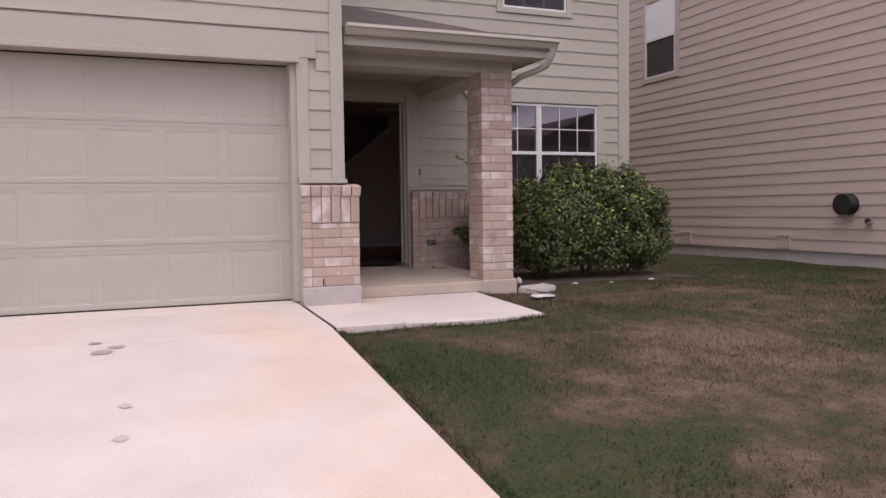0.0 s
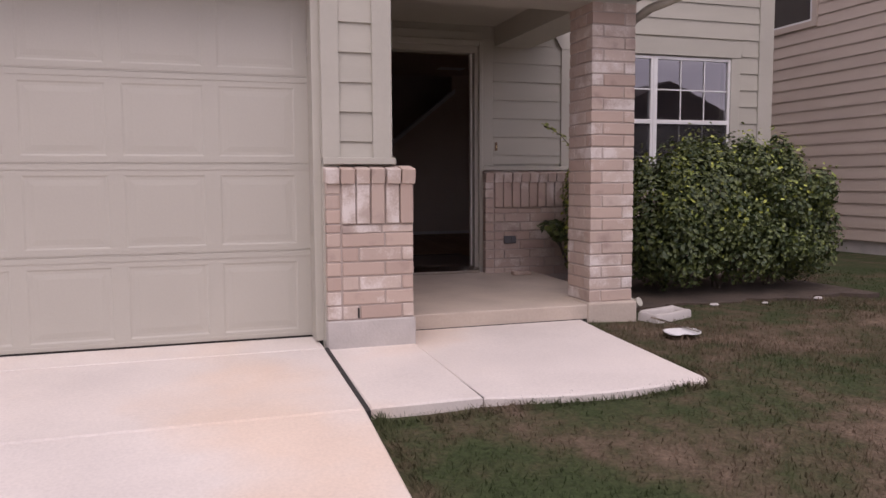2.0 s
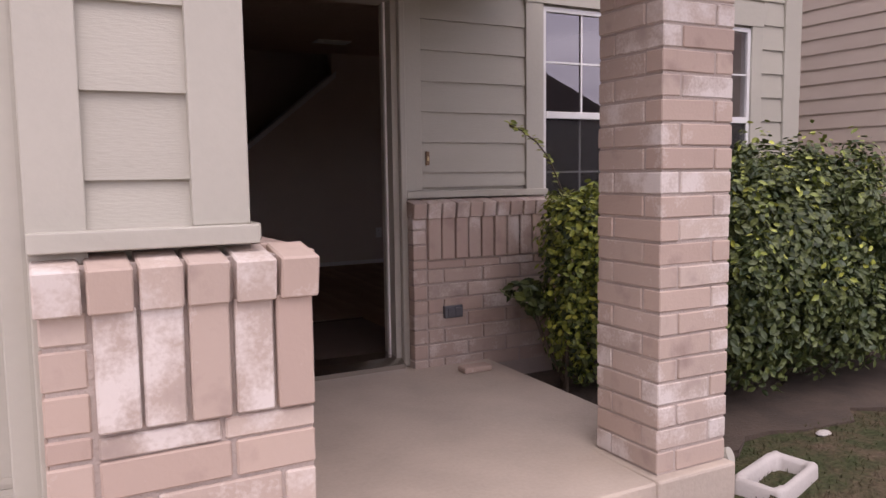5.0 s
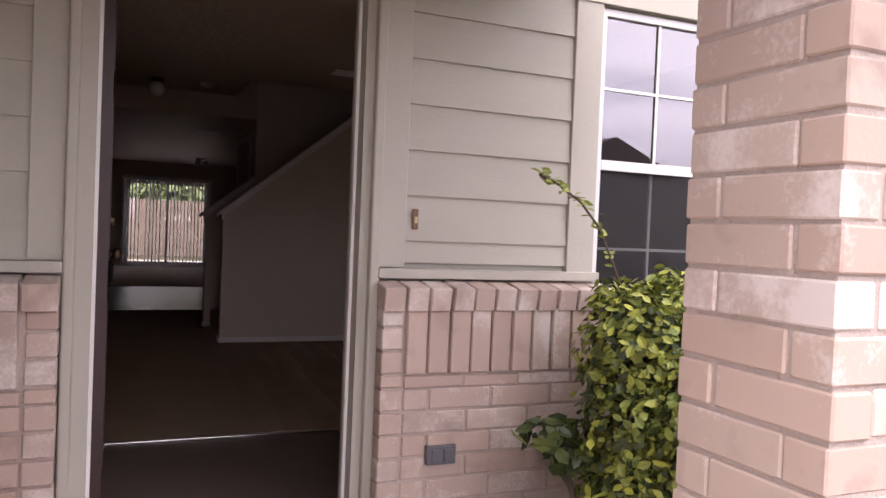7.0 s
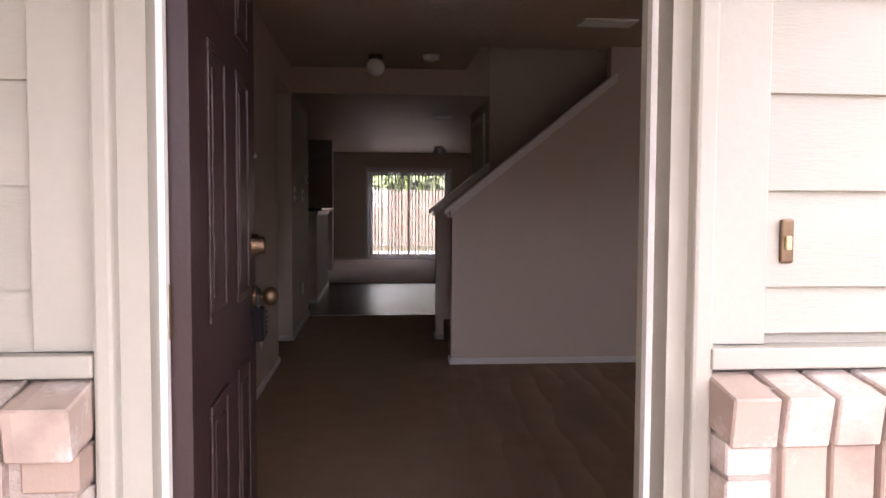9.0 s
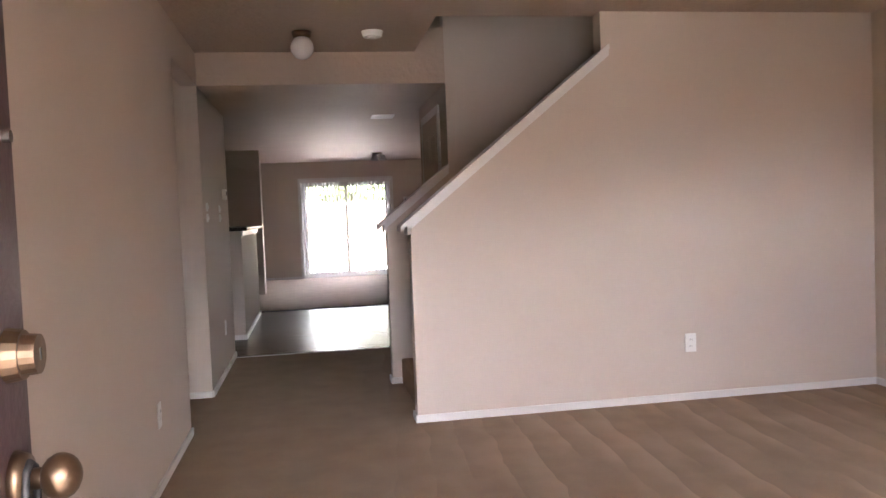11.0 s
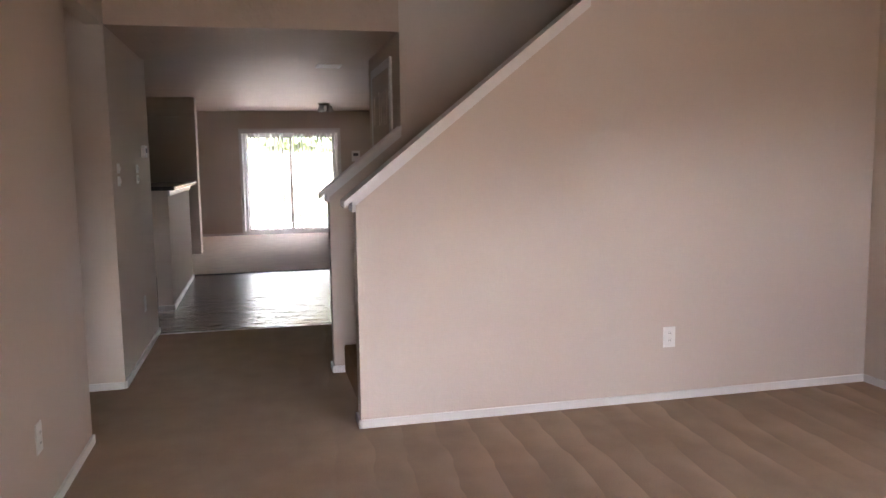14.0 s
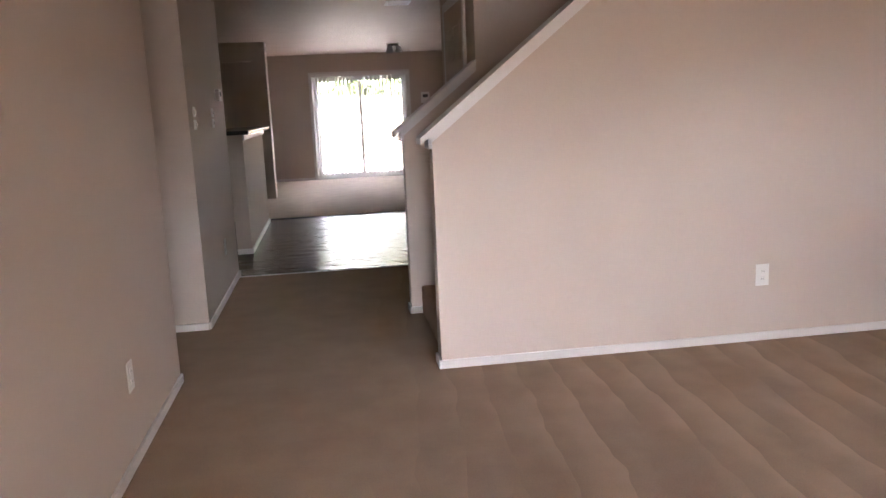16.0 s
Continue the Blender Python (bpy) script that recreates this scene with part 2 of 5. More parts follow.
    L(hsv.outputs["Color"], bs.inputs["Base Color"])
    bs.inputs["Roughness"].default_value = 0.97
    bs.inputs["Specular IOR Level"].default_value = 0.1
    bp = N("ShaderNodeBump")
    bp.inputs["Strength"].default_value, bp.inputs["Distance"].default_value = 0.5, 0.006
    L(fine.outputs["Fac"], bp.inputs["Height"])
    L(bp.outputs["Normal"], bs.inputs["Normal"])
    return m


def slat_material(name, color):
    """Thin pale vinyl that lets part of the daylight through."""
    m, nt, bs = nodes_of(name)
    N, L = nt.nodes.new, nt.links.new
    fine = N("ShaderNodeTexNoise")
    fine.inputs["Scale"].default_value = 60
    hsv = N("ShaderNodeHueSaturation")
    hsv.inputs["Color"].default_value = (*color, 1)
    mr = N("ShaderNodeMapRange")
    mr.inputs["To Min"].default_value, mr.inputs["To Max"].default_value = 0.95, 1.05
    L(fine.outputs["Fac"], mr.inputs["Value"])
    L(mr.outputs["Result"], hsv.inputs["Value"])
    L(hsv.outputs["Color"], bs.inputs["Base Color"])
    bs.inputs["Roughness"].default_value = 0.5
    tl = N("ShaderNodeBsdfTranslucent")
    L(hsv.outputs["Color"], tl.inputs["Color"])
    mixs = N("ShaderNodeMixShader")
    mixs.inputs["Fac"].default_value = 0.52
    L(bs.outputs["BSDF"], mixs.inputs[1])
    L(tl.outputs["BSDF"], mixs.inputs[2])
    L(mixs.outputs["Shader"], nt.nodes["Material Output"].inputs["Surface"])
    return m


def concrete_material():
    """Pale concrete with rust-orange wash, grey clouds and a few dark oil drips."""
    m, nt, bs = nodes_of("pale_concrete")
    N, L = nt.nodes.new, nt.links.new
    geo = N("ShaderNodeNewGeometry")
    a = N("ShaderNodeTexNoise")
    a.inputs["Scale"].default_value, a.inputs["Detail"].default_value = 0.55, 5
    b = N("ShaderNodeTexNoise")
    b.inputs["Scale"].default_value, b.inputs["Detail"].default_value = 70, 5
    c = N("ShaderNodeTexNoise")
    c.inputs["Scale"].default_value, c.inputs["Detail"].default_value = 2.1, 6
    for n in (a, b, c):
        L(geo.outputs["Position"], n.inputs["Vector"])
    r = N("ShaderNodeValToRGB")
    e = r.color_ramp.elements
    e[0].position, e[0].color = 0.42, (0.62, 0.562, 0.515, 1)
    e[1].position, e[1].color = 0.62, (0.66, 0.535, 0.435, 1)
    e.new(0.5).color = (0.645, 0.58, 0.525, 1)
    L(a.outputs["Fac"], r.inputs["Fac"])
    hsv = N("ShaderNodeHueSaturation")
    s = N("ShaderNodeMath")
    s.operation = "ADD"
    L(b.outputs["Fac"], s.inputs[0])
    L(c.outputs["Fac"], s.inputs[1])
    mr = N("ShaderNodeMapRange")
    mr.inputs["From Min"].default_value, mr.inputs["From Max"].default_value = 0.6, 1.4
    mr.inputs["To Min"].default_value, mr.inputs["To Max"].default_value = 0.88, 1.08
    L(s.outputs[0], mr.inputs["Value"])
    L(mr.outputs["Result"], hsv.inputs["Value"])
    L(r.outputs["Color"], hsv.inputs["Color"])
    L(hsv.outputs["Color"], bs.inputs["Base Color"])
    bs.inputs["Roughness"].default_value = 0.9
    bp = N("ShaderNodeBump")
    bp.inputs["Strength"].default_value, bp.inputs["Distance"].default_value = 0.25, 0.004
    L(b.outputs["Fac"], bp.inputs["Height"])
    L(bp.outputs["Normal"], bs.inputs["Normal"])
    return m


def mesh_material(name, color, cover):
    """Fine woven screen: dark thread over part of the area, open between."""
    m, nt, bs = nodes_of(name)
    N, L = nt.nodes.new, nt.links.new
    bs.inputs["Base Color"].default_value = (*color, 1)
    bs.inputs["Roughness"].default_value = 0.8
    tr = N("ShaderNodeBsdfTransparent")
    mixs = N("ShaderNodeMixShader")
    mixs.inputs["Fac"].default_value = cover ** 2
    L(tr.outputs["BSDF"], mixs.inputs[1])
    L(bs.outputs["BSDF"], mixs.inputs[2])
    L(mixs.outputs["Shader"], nt.nodes["Material Output"].inputs["Surface"])
    return m


def glass_material(name, tint=(1, 1, 1), alpha=0.12):
    m, nt, bs = nodes_of(name)
    N, L = nt.nodes.new, nt.links.new
    tr = N("ShaderNodeBsdfTransparent")
    tr.inputs["Color"].default_value = (*tint, 1)
    gl = N("ShaderNodeBsdfGlossy")
    gl.inputs["Roughness"].default_value = 0.01
    gl.inputs["Color"].default_value = (0.97, 0.93, 1.0, 1)
    fr = N("ShaderNodeFresnel")
    fr.inputs["IOR"].default_value = 1.65
    mixs = N("ShaderNodeMixShader")
    ad = N("ShaderNodeMath")
    ad.operation = "ADD"
    ad.use_clamp = True
    ad.inputs[1].default_value = alpha
    L(fr.outputs["Fac"], ad.inputs[0])
    L(ad.outputs[0], mixs.inputs["Fac"])
    L(tr.outputs["BSDF"], mixs.inputs[1])
    L(gl.outputs["BSDF"], mixs.inputs[2])
    L(mixs.outputs["Shader"], nt.nodes["Material Output"].inputs["Surface"])
    return m


BRICK = brick_material()
MORTAR = mat("mortar", (0.46, 0.385, 0.34), (0.38, 0.312, 0.275), 0.95, fine=120, bump=0.5)
SIDING = mat("sage_beige_siding_paint", (0.43, 0.405, 0.345), (0.385, 0.362, 0.306), 0.6, scale=1.2, fine=40, bump=0.12, jitter=0.03, stretch=(1, 1, 6), coord="World")
TRIM = mat("sage_beige_trim_paint", (0.445, 0.42, 0.36), (0.40, 0.378, 0.322), 0.55, scale=2, fine=50, bump=0.08, coord="World")
GARAGE = mat("garage_door_paint", (0.45, 0.425, 0.37), (0.415, 0.39, 0.338), 0.5, scale=1.1, fine=70, bump=0.06, coord="World")
TAN_SIDING = mat("tan_siding_paint", (0.55, 0.46, 0.39), (0.50, 0.41, 0.345), 0.65, scale=0.8, fine=40, bump=0.12, jitter=0.03, stretch=(1, 1, 6), coord="World")
CONCRETE = concrete_material()
PORCH = mat("worn_porch_concrete", (0.51, 0.43, 0.355), (0.40, 0.335, 0.278), 0.8, scale=2.6, fine=60, bump=0.2, coord="World")
PLINTH = mat("plinth_concrete", (0.49, 0.452, 0.425), (0.40, 0.368, 0.342), 0.9, scale=5, fine=70, bump=0.18, coord="World")
SEAM = mat("black_expansion_joint", (0.03, 0.026, 0.024), None, 0.95)
SHINGLE = mat("brown_asphalt_shingle", (0.13, 0.105, 0.10), (0.085, 0.07, 0.066), 0.95, scale=8, fine=140, bump=0.6, coord="World")
LAWN = lawn_material("lawn_soil")
BLADE = lawn_material("grass_blade")
SOIL = mat("dark_mulch_soil", (0.095, 0.068, 0.050), (0.048, 0.036, 0.028), 0.98, scale=5, fine=60, bump=0.9, coord="World")
LEAF = leaf_material("shrub_leaf", (0.135, 0.165, 0.042), (0.026, 0.048, 0.015))
# yellow-green young leaf, with sunlit brightness put into its colour
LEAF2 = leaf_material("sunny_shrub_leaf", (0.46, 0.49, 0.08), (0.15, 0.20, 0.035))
TREE_LEAF = leaf_material("tree_leaf", (0.30, 0.35, 0.15), (0.16, 0.20, 0.08))
BARK = mat("bark", (0.13, 0.10, 0.075), (0.07, 0.055, 0.04), 0.95, fine=80, bump=0.6)
WHITE_VINYL = mat("white_vinyl", (0.74, 0.73, 0.72), (0.68, 0.67, 0.66), 0.4, fine=30, bump=0.02)
GLASS = glass_material("window_glass", (0.67, 0.68, 0.70), 0.115)
PANE_BACK, pane_nt, pane_bs = nodes_of("clear_pane_back")
pane_tr = pane_nt.nodes.new("ShaderNodeBsdfTransparent")
pane_tr.inputs["Color"].default_value = (0.94, 0.95, 0.95, 1)
pane_nt.links.new(pane_tr.outputs["BSDF"], pane_nt.nodes["Material Output"].inputs["Surface"])
SLAT = slat_material("blind_vinyl", (0.80, 0.79, 0.76))
CLEAR = glass_material("patio_glass", (0.95, 0.96, 0.96), 0.0)
SCREEN = mesh_material("insect_screen", (0.022, 0.021, 0.023), 0.66)
WALLP = mat("beige_wall_paint", (0.60, 0.515, 0.445), (0.57, 0.488, 0.42), 0.62, scale=1.3, fine=75, bump=0.25, coord="World", bump_dist=0.004)
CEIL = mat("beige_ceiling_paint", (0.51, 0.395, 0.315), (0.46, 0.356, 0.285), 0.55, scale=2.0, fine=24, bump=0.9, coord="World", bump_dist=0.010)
BASE = mat("white_semigloss_trim", (0.74, 0.72, 0.70), (0.69, 0.67, 0.65), 0.35, fine=30, bump=0.03)
CARPET = carpet_material("tan_carpet", (0.365, 0.268, 0.192), 0.50)
# same tan carpet, paler: the patio door's daylight is put into its colour
CARPET_DAYLIT = carpet_material("daylit_tan_carpet", (0.66, 0.55, 0.45), 0.06)
VINYL = mat("dark_vinyl_floor", (0.135, 0.096, 0.073), (0.088, 0.063, 0.049), 0.27, scale=6, fine=6, bump=0.9, coord="World", bump_dist=0.02, stretch=(1.0, 1.6, 1), spec=0.28)
ENTRY = mat("brown_entry_floor", (0.14, 0.105, 0.082), (0.10, 0.075, 0.06), 0.5, scale=5, fine=40, bump=0.15, coord="World")
DOORP = mat("dark_maroon_door_paint", (0.042, 0.019, 0.019), (0.031, 0.0145, 0.0145), 0.42, scale=4, fine=60, bump=0.12)
BRASS = mat("antique_brass", (0.25, 0.168, 0.108), (0.14, 0.094, 0.062), 0.44, metal=1.0, scale=18, fine=90, bump=0.05)
CHROME = mat("polished_metal", (0.62, 0.60, 0.57), (0.5, 0.48, 0.45), 0.2, metal=1.0)
BLACKP = mat("black_plastic", (0.012, 0.0115, 0.012), (0.018, 0.017, 0.017), 0.55, fine=90, bump=0.1)
RUBBER = mat("black_rubber", (0.0075, 0.0062, 0.0075), (0.010, 0.0085, 0.010), 0.85, fine=120, bump=0.15)
RUBBER.node_tree.nodes["Principled BSDF"].inputs["Specular IOR Level"].default_value = 0.15
GREYP = mat("grey_plastic", (0.12, 0.12, 0.13), (0.09, 0.09, 0.10), 0.5)
WHITEP = mat("white_plastic", (0.84, 0.83, 0.80), (0.80, 0.79, 0.76), 0.4)
CREAM = mat("cream_plastic", (0.62, 0.50, 0.28), (0.52, 0.40, 0.2), 0.45)
FROST = mat("frosted_glass_globe", (0.72, 0.69, 0.66), (0.66, 0.63, 0.60), 0.25)
COUNTER = mat("dark_laminate", (0.055, 0.045, 0.04), (0.03, 0.026, 0.024), 0.25, fine=120, bump=0.03)
FENCE = mat("weathered_cedar", (0.30, 0.225, 0.180), (0.22, 0.165, 0.132), 0.85, stretch=(6, 6, 1), fine=40, bump=0.4, jitter=0.12)
STREET = mat("asphalt", (0.06, 0.058, 0.056), (0.045, 0.044, 0.043), 0.95, fine=90, bump=0.5, coord="World")
SOLE = mat("white_foam", (0.78, 0.77, 0.76), (0.70, 0.69, 0.68), 0.6)
ROOF2 = mat("grey_brown_roof", (0.11, 0.095, 0.09), (0.075, 0.066, 0.062), 0.95, scale=2, fine=30, bump=0.3, coord="World")
FARBRICK = mat("far_house_brick", (0.34, 0.22, 0.17), (0.27, 0.17, 0.13), 0.9, scale=3, fine=20, coord="World")

# ---- building helpers ----


def part(name, bm, material, parent=None, label=""):
    me = bpy.data.meshes.new(name)
    bm.to_mesh(me)
    bm.free()
    if material:
        me.materials.append(material)
    ob = new(name, me)
    if parent:
        ob.parent = parent
    if label:
        ob["label"] = label
    return ob


def thing(name, label, category, group="", at=(0, 0, 0)):
    ob = new(name)
    ob.location = at
    return tagged(ob, label, category, group)


def add_box(bm, x0, x1, y0, y1, z0, z1, bevel=0.0, m=None):
    mm = Matrix.Translation(((x0 + x1) / 2, (y0 + y1) / 2, (z0 + z1) / 2)) @ Matrix.Diagonal((x1 - x0, y1 - y0, z1 - z0, 1))
    r = bmesh.ops.create_cube(bm, size=1, matrix=(m @ mm) if m else mm)
    if bevel:
        es = list({e for v in r["verts"] for e in v.link_edges})
        bmesh.ops.bevel(bm, geom=es, offset=bevel, segments=2, affect="EDGES", profile=0.5)
    return bm


def boxes(*rows, bevel=0.0):
    bm = bmesh.new()
    for r in rows:
        add_box(bm, *r, bevel=bevel)
    return bm


def cyl(bm, r1, r2, depth, m, seg=20):
    bmesh.ops.create_cone(bm, cap_ends=True, segments=seg, radius1=r1, radius2=r2, depth=depth, matrix=m)
    return bm


def ball(bm, r, m, seg=20):
    bmesh.ops.create_uvsphere(bm, u_segments=seg, v_segments=seg // 2, radius=r, matrix=m)
    return bm


def smooth(ob):
    for p in ob.data.polygons:
        p.use_smooth = True
    return ob


def prism(pts, axis, a, b):
    """A closed outline, in the two axes besides the given one, drawn out from a to b."""
    bm = bmesh.new()

    def place(p, v):
        return {"x": (v, p[0], p[1]), "y": (p[0], v, p[1]), "z": (p[0], p[1], v)}[axis]
    lo = [bm.verts.new(place(p, a)) for p in pts]
    hi = [bm.verts.new(place(p, b)) for p in pts]
    bm.faces.new(lo)
    bm.faces.new(hi[::-1])
    for i in range(len(pts)):
        j = (i + 1) % len(pts)
        bm.faces.new((lo[j], lo[i], hi[i], hi[j]))
    bmesh.ops.recalc_face_normals(bm, faces=bm.faces[:])
    return bm


def tube(name, pts, r, material, parent=None, label=""):
    cu = bpy.data.curves.new(name, "CURVE")
    cu.dimensions, cu.bevel_depth, cu.bevel_resolution = "3D", r, 3
    sp = cu.splines.new("POLY")
    sp.points.add(len(pts) - 1)
    for p, q in zip(sp.points, pts):
        p.co = (*q, 1)
    tmp = bpy.data.objects.new("tmp", cu)
    me = bpy.data.meshes.new_from_object(tmp)
    bpy.data.objects.remove(tmp)
    me.name = name
    me.materials.clear()
    me.materials.append(material)
    ob = new(name, me)
    for p in me.polygons:
        p.use_smooth = True
    if parent:
        ob.parent = parent
    if label:
        ob["label"] = label
    return ob


def structure(ob, label="", category=""):
    return tagged(ob, label, category, kind="structure")


PIECES = {}


def piece(name, parent, center, dims, material, bevel, rot=None):
    """One small block of a wall or floor; blocks of one size share a mesh."""
    key = (name, material.name, tuple(round(d, 3) for d in dims))
    if key not in PIECES:
        bm = bmesh.new()
        x, y, z = dims
        add_box(bm, -x / 2, x / 2, -y / 2, y / 2, -z / 2, z / 2)
        bmesh.ops.bevel(bm, geom=bm.edges[:], offset=bevel, segments=1, affect="EDGES")
        me = bpy.data.meshes.new(name)
        bm.to_mesh(me)
        bm.free()
        me.materials.append(material)
        PIECES[key] = me
    ob = new(name, PIECES[key])
    ob.parent = parent
    ob.location = center
    if rot:
        ob.rotation_euler = rot
    return ob


rng = random.Random(7)


def brick(parent, x0, x1, y0, y1, z0, z1, tip=(0.0, 0.0)):
    j = 0.003
    return piece("brick", parent, ((x0 + x1) / 2 + rng.uniform(-j, j) * 0.5, (y0 + y1) / 2 + rng.uniform(-j, j), (z0 + z1) / 2 + rng.uniform(-j, j) * 0.4),
                 (x1 - x0, y1 - y0, z1 - z0), BRICK, 0.004, (tip[0] + rng.uniform(-0.006, 0.006), tip[1] + rng.uniform(-0.008, 0.008), rng.uniform(-0.006, 0.006)))


def board(parent, axis, a, b, z0, h, face, out, material=None):
    """A lap-siding board along x or y on a wall face; out is the side (+1 or -1) it faces."""
    key = ("siding_board", (material or SIDING).name, axis, round(b - a, 3), round(h, 3), out)
    if key not in PIECES:
        pts = [(0, 0), (out * 0.017, 0), (out * 0.004, h), (0, h)]
        L2 = (b - a) / 2
        bm = prism(pts, axis, -L2, L2)
        me = bpy.data.meshes.new("siding_board")
        bm.to_mesh(me)
        bm.free()
        me.materials.append(material or SIDING)
        PIECES[key] = me
    ob = new("siding_board", PIECES[key])
    ob.parent = parent
    ob.location = ((a + b) / 2, face, z0) if axis == "x" else (face, (a + b) / 2, z0)
    return ob


def siding(parent, axis, spans, face, out, z_from, z_to, lines_at, exposure=0.175, material=None):
    """Boards whose lower edges fall on lines_at + k * exposure; spans(z) gives the stretches at that height."""
    k = math.floor((z_from - lines_at) / exposure)
    while True:
        z0, z1 = lines_at + k * exposure, lines_at + (k + 1) * exposure
        k += 1
        if z0 >= z_to - 0.01:
            break
        lo, hi = max(z0, z_from), min(z1, z_to)
        if hi - lo < 0.02:
            continue
        for a, b in spans((lo + hi) / 2):
            board(parent, axis, a, b, lo, hi - lo + (0.012 if hi < z_to - 0.001 else 0), face, out, material)


# ---- ground ----


def drive_z(y):
    if y > -3.6:
        return -0.15 + 0.036 * (y + 2.2)
    return max(-0.20 + 0.113 * (y + 3.6), -1.28)


def lawn_z(x, y):
    if y > 12:
        return -0.10
    if x < -0.2 and y > -3.3:
        return -0.33
    base = min(drive_z(y), -0.20) - 0.032 if y < -2.6 else -0.215
    return base + 0.012 * math.sin(x * 2.1 + y * 1.3) + 0.008 * math.sin(x * 5.3 - y * 3.7)


def ground_sheet():
    xs = [-2500, -200, -40, -12, -7, -4, -1.83] + [-1.83 + 0.3 * i for i in range(1, 34)] + [12, 40, 200, 2500]
    ys = [-2500, -200, -60, -24] + [-16 + 0.35 * i for i in range(47)] + [3, 8, 16.5, 18, 24, 30, 60, 200, 2500]
    verts = [(x, y, lawn_z(x, y) if abs(x) < 45 and abs(y) < 65 else (-1.3 if y < 0 else -0.1)) for y in ys for x in xs]
    n = len(xs)
    faces = [(j * n + i, j * n + i + 1, (j + 1) * n + i + 1, (j + 1) * n + i) for j in range(len(ys) - 1) for i in range(n - 1)]
    me = bpy.data.meshes.new("ground")
    me.from_pydata(verts, [], faces)
    me.materials.append(LAWN)
    for p in me.polygons:
        p.use_smooth = True
    return structure(new("ground", me), "patchy lawn of green and straw-brown grass on sloping soil", "lawn")


ground_sheet()


def slab(name, parent, x0, x1, rows, thick, material, label=""):
    """A concrete slab whose top follows the rows of (y, z)."""
    pts = [(y, z) for y, z in rows] + [(y, z - thick) for y, z in reversed(rows)]
    bm = prism(pts, "x", x0, x1)
    bmesh.ops.bevel(bm, geom=[e for e in bm.edges if e.calc_length() > 0.3], offset=0.008, segments=1, affect="EDGES")
    return part(name, bm, material, parent, label)


drive = structure(thing("driveway", "pale concrete driveway with rusty wash and control joints", "driveway"))
for y0, y1 in ((-2.46, -2.14), (-3.6, -2.47), (-7.0, -3.61), (-10.4, -7.01), (-13.2, -10.41)):
    slab("concrete_slab", drive, -7.0, -1.842, [(y0, drive_z(y0)), (y1, drive_z(y1))], 0.12, CONCRETE)
part("expansion_joint", prism([(-2.44, drive_z(-2.44) - 0.004), (-3.62, drive_z(-3.62) - 0.004), (-3.62, -0.4), (-2.44, -0.4)], "x", -1.842, -1.818), SEAM, drive, "black fibre expansion joint")
stain_mat = mat("oil_stain", (0.33, 0.28, 0.25), (0.46, 0.40, 0.36), 0.9, scale=9, fine=30, coord="World")
faint_mat = mat("faint_oil_stain", (0.47, 0.42, 0.39), (0.55, 0.50, 0.47), 0.9, scale=9, fine=30, coord="World")
for sx, sy, ra, rb in ((-3.427, -3.828, 0.075, 0.06), (-3.337, -3.721, 0.06, 0.045), (-3.475, -3.585, 0.045, 0.035), (-3.283, -4.885, 0.035, 0.04), (-3.307, -5.329, 0.045, 0.04)):
    bm = bmesh.new()
    vs = [bm.verts.new((sx + ra * math.cos(a) * rng.uniform(0.7, 1.15), sy + rb * math.sin(a) * rng.uniform(0.7, 1.2), 0)) for a in [i * math.tau / 14 for i in range(14)]]
    for v in vs:
        v.co.z = drive_z(v.co.y) + 0.0045
    bm.faces.new(vs)
    part("oil_stain", bm, stain_mat if sy > -4.5 else faint_mat, drive, "dark oil drip stain")
walkway = structure(thing("walkway", "pale concrete front walk of two slabs", "walkway"))
slab("concrete_slab", walkway, -1.816, -1.272, [(-3.60, -0.20), (-2.42, -0.178)], 0.1, CONCRETE)


def walk_slab():
    """The wider slab: its front edge bows out towards the lawn and its side tapers."""
    front = [(-1.266, -3.60)] + [(-1.266 + 1.20 * k / 10, -3.60 - 0.13 * math.sin(math.pi * (0.12 + 0.70 * k / 10)) + 0.045) for k in range(1, 10)]
    side_edge = [(-0.055, -3.655), (-0.035, -3.62), (0.005, -3.1), (0.06, -2.42), (0.11, -1.965)]
    bm = prism(front + side_edge + [(-1.266, -1.965)], "z", -0.3, -0.2)
    for v in bm.verts:
        if v.co.z > -0.25:
            v.co.z = -0.205 + (v.co.y + 3.59) * 0.0092
    bmesh.ops.bevel(bm, geom=[e for e in bm.edges if min(v.co.z for v in e.verts) > -0.25], offset=0.008, segments=1, affect="EDGES")
    return part("concrete_slab", bm, CONCRETE, walkway)


walk_slab()
part("seam", boxes((-1.272, -1.266, -3.59, -2.42, -0.3, -0.205)), SEAM, walkway)
structure(part("street", boxes((-300, 300, -24, -14.2, -1.45, -1.26)), STREET), "grey asphalt street beyond the lawn", "street")
bed_edge = [(0.60 + 0.165 * k, -1.62 - 0.06 * math.sin(k * 1.3) - 0.05 * math.sin(k * 2.9 + 1)) for k in range(17)]
structure(part("flower_bed", prism(bed_edge + [(3.24, -0.05), (0.60, -0.05)], "z", -0.3, -0.19), SOIL), "dark bare mulch soil under the hedge", "flower bed")

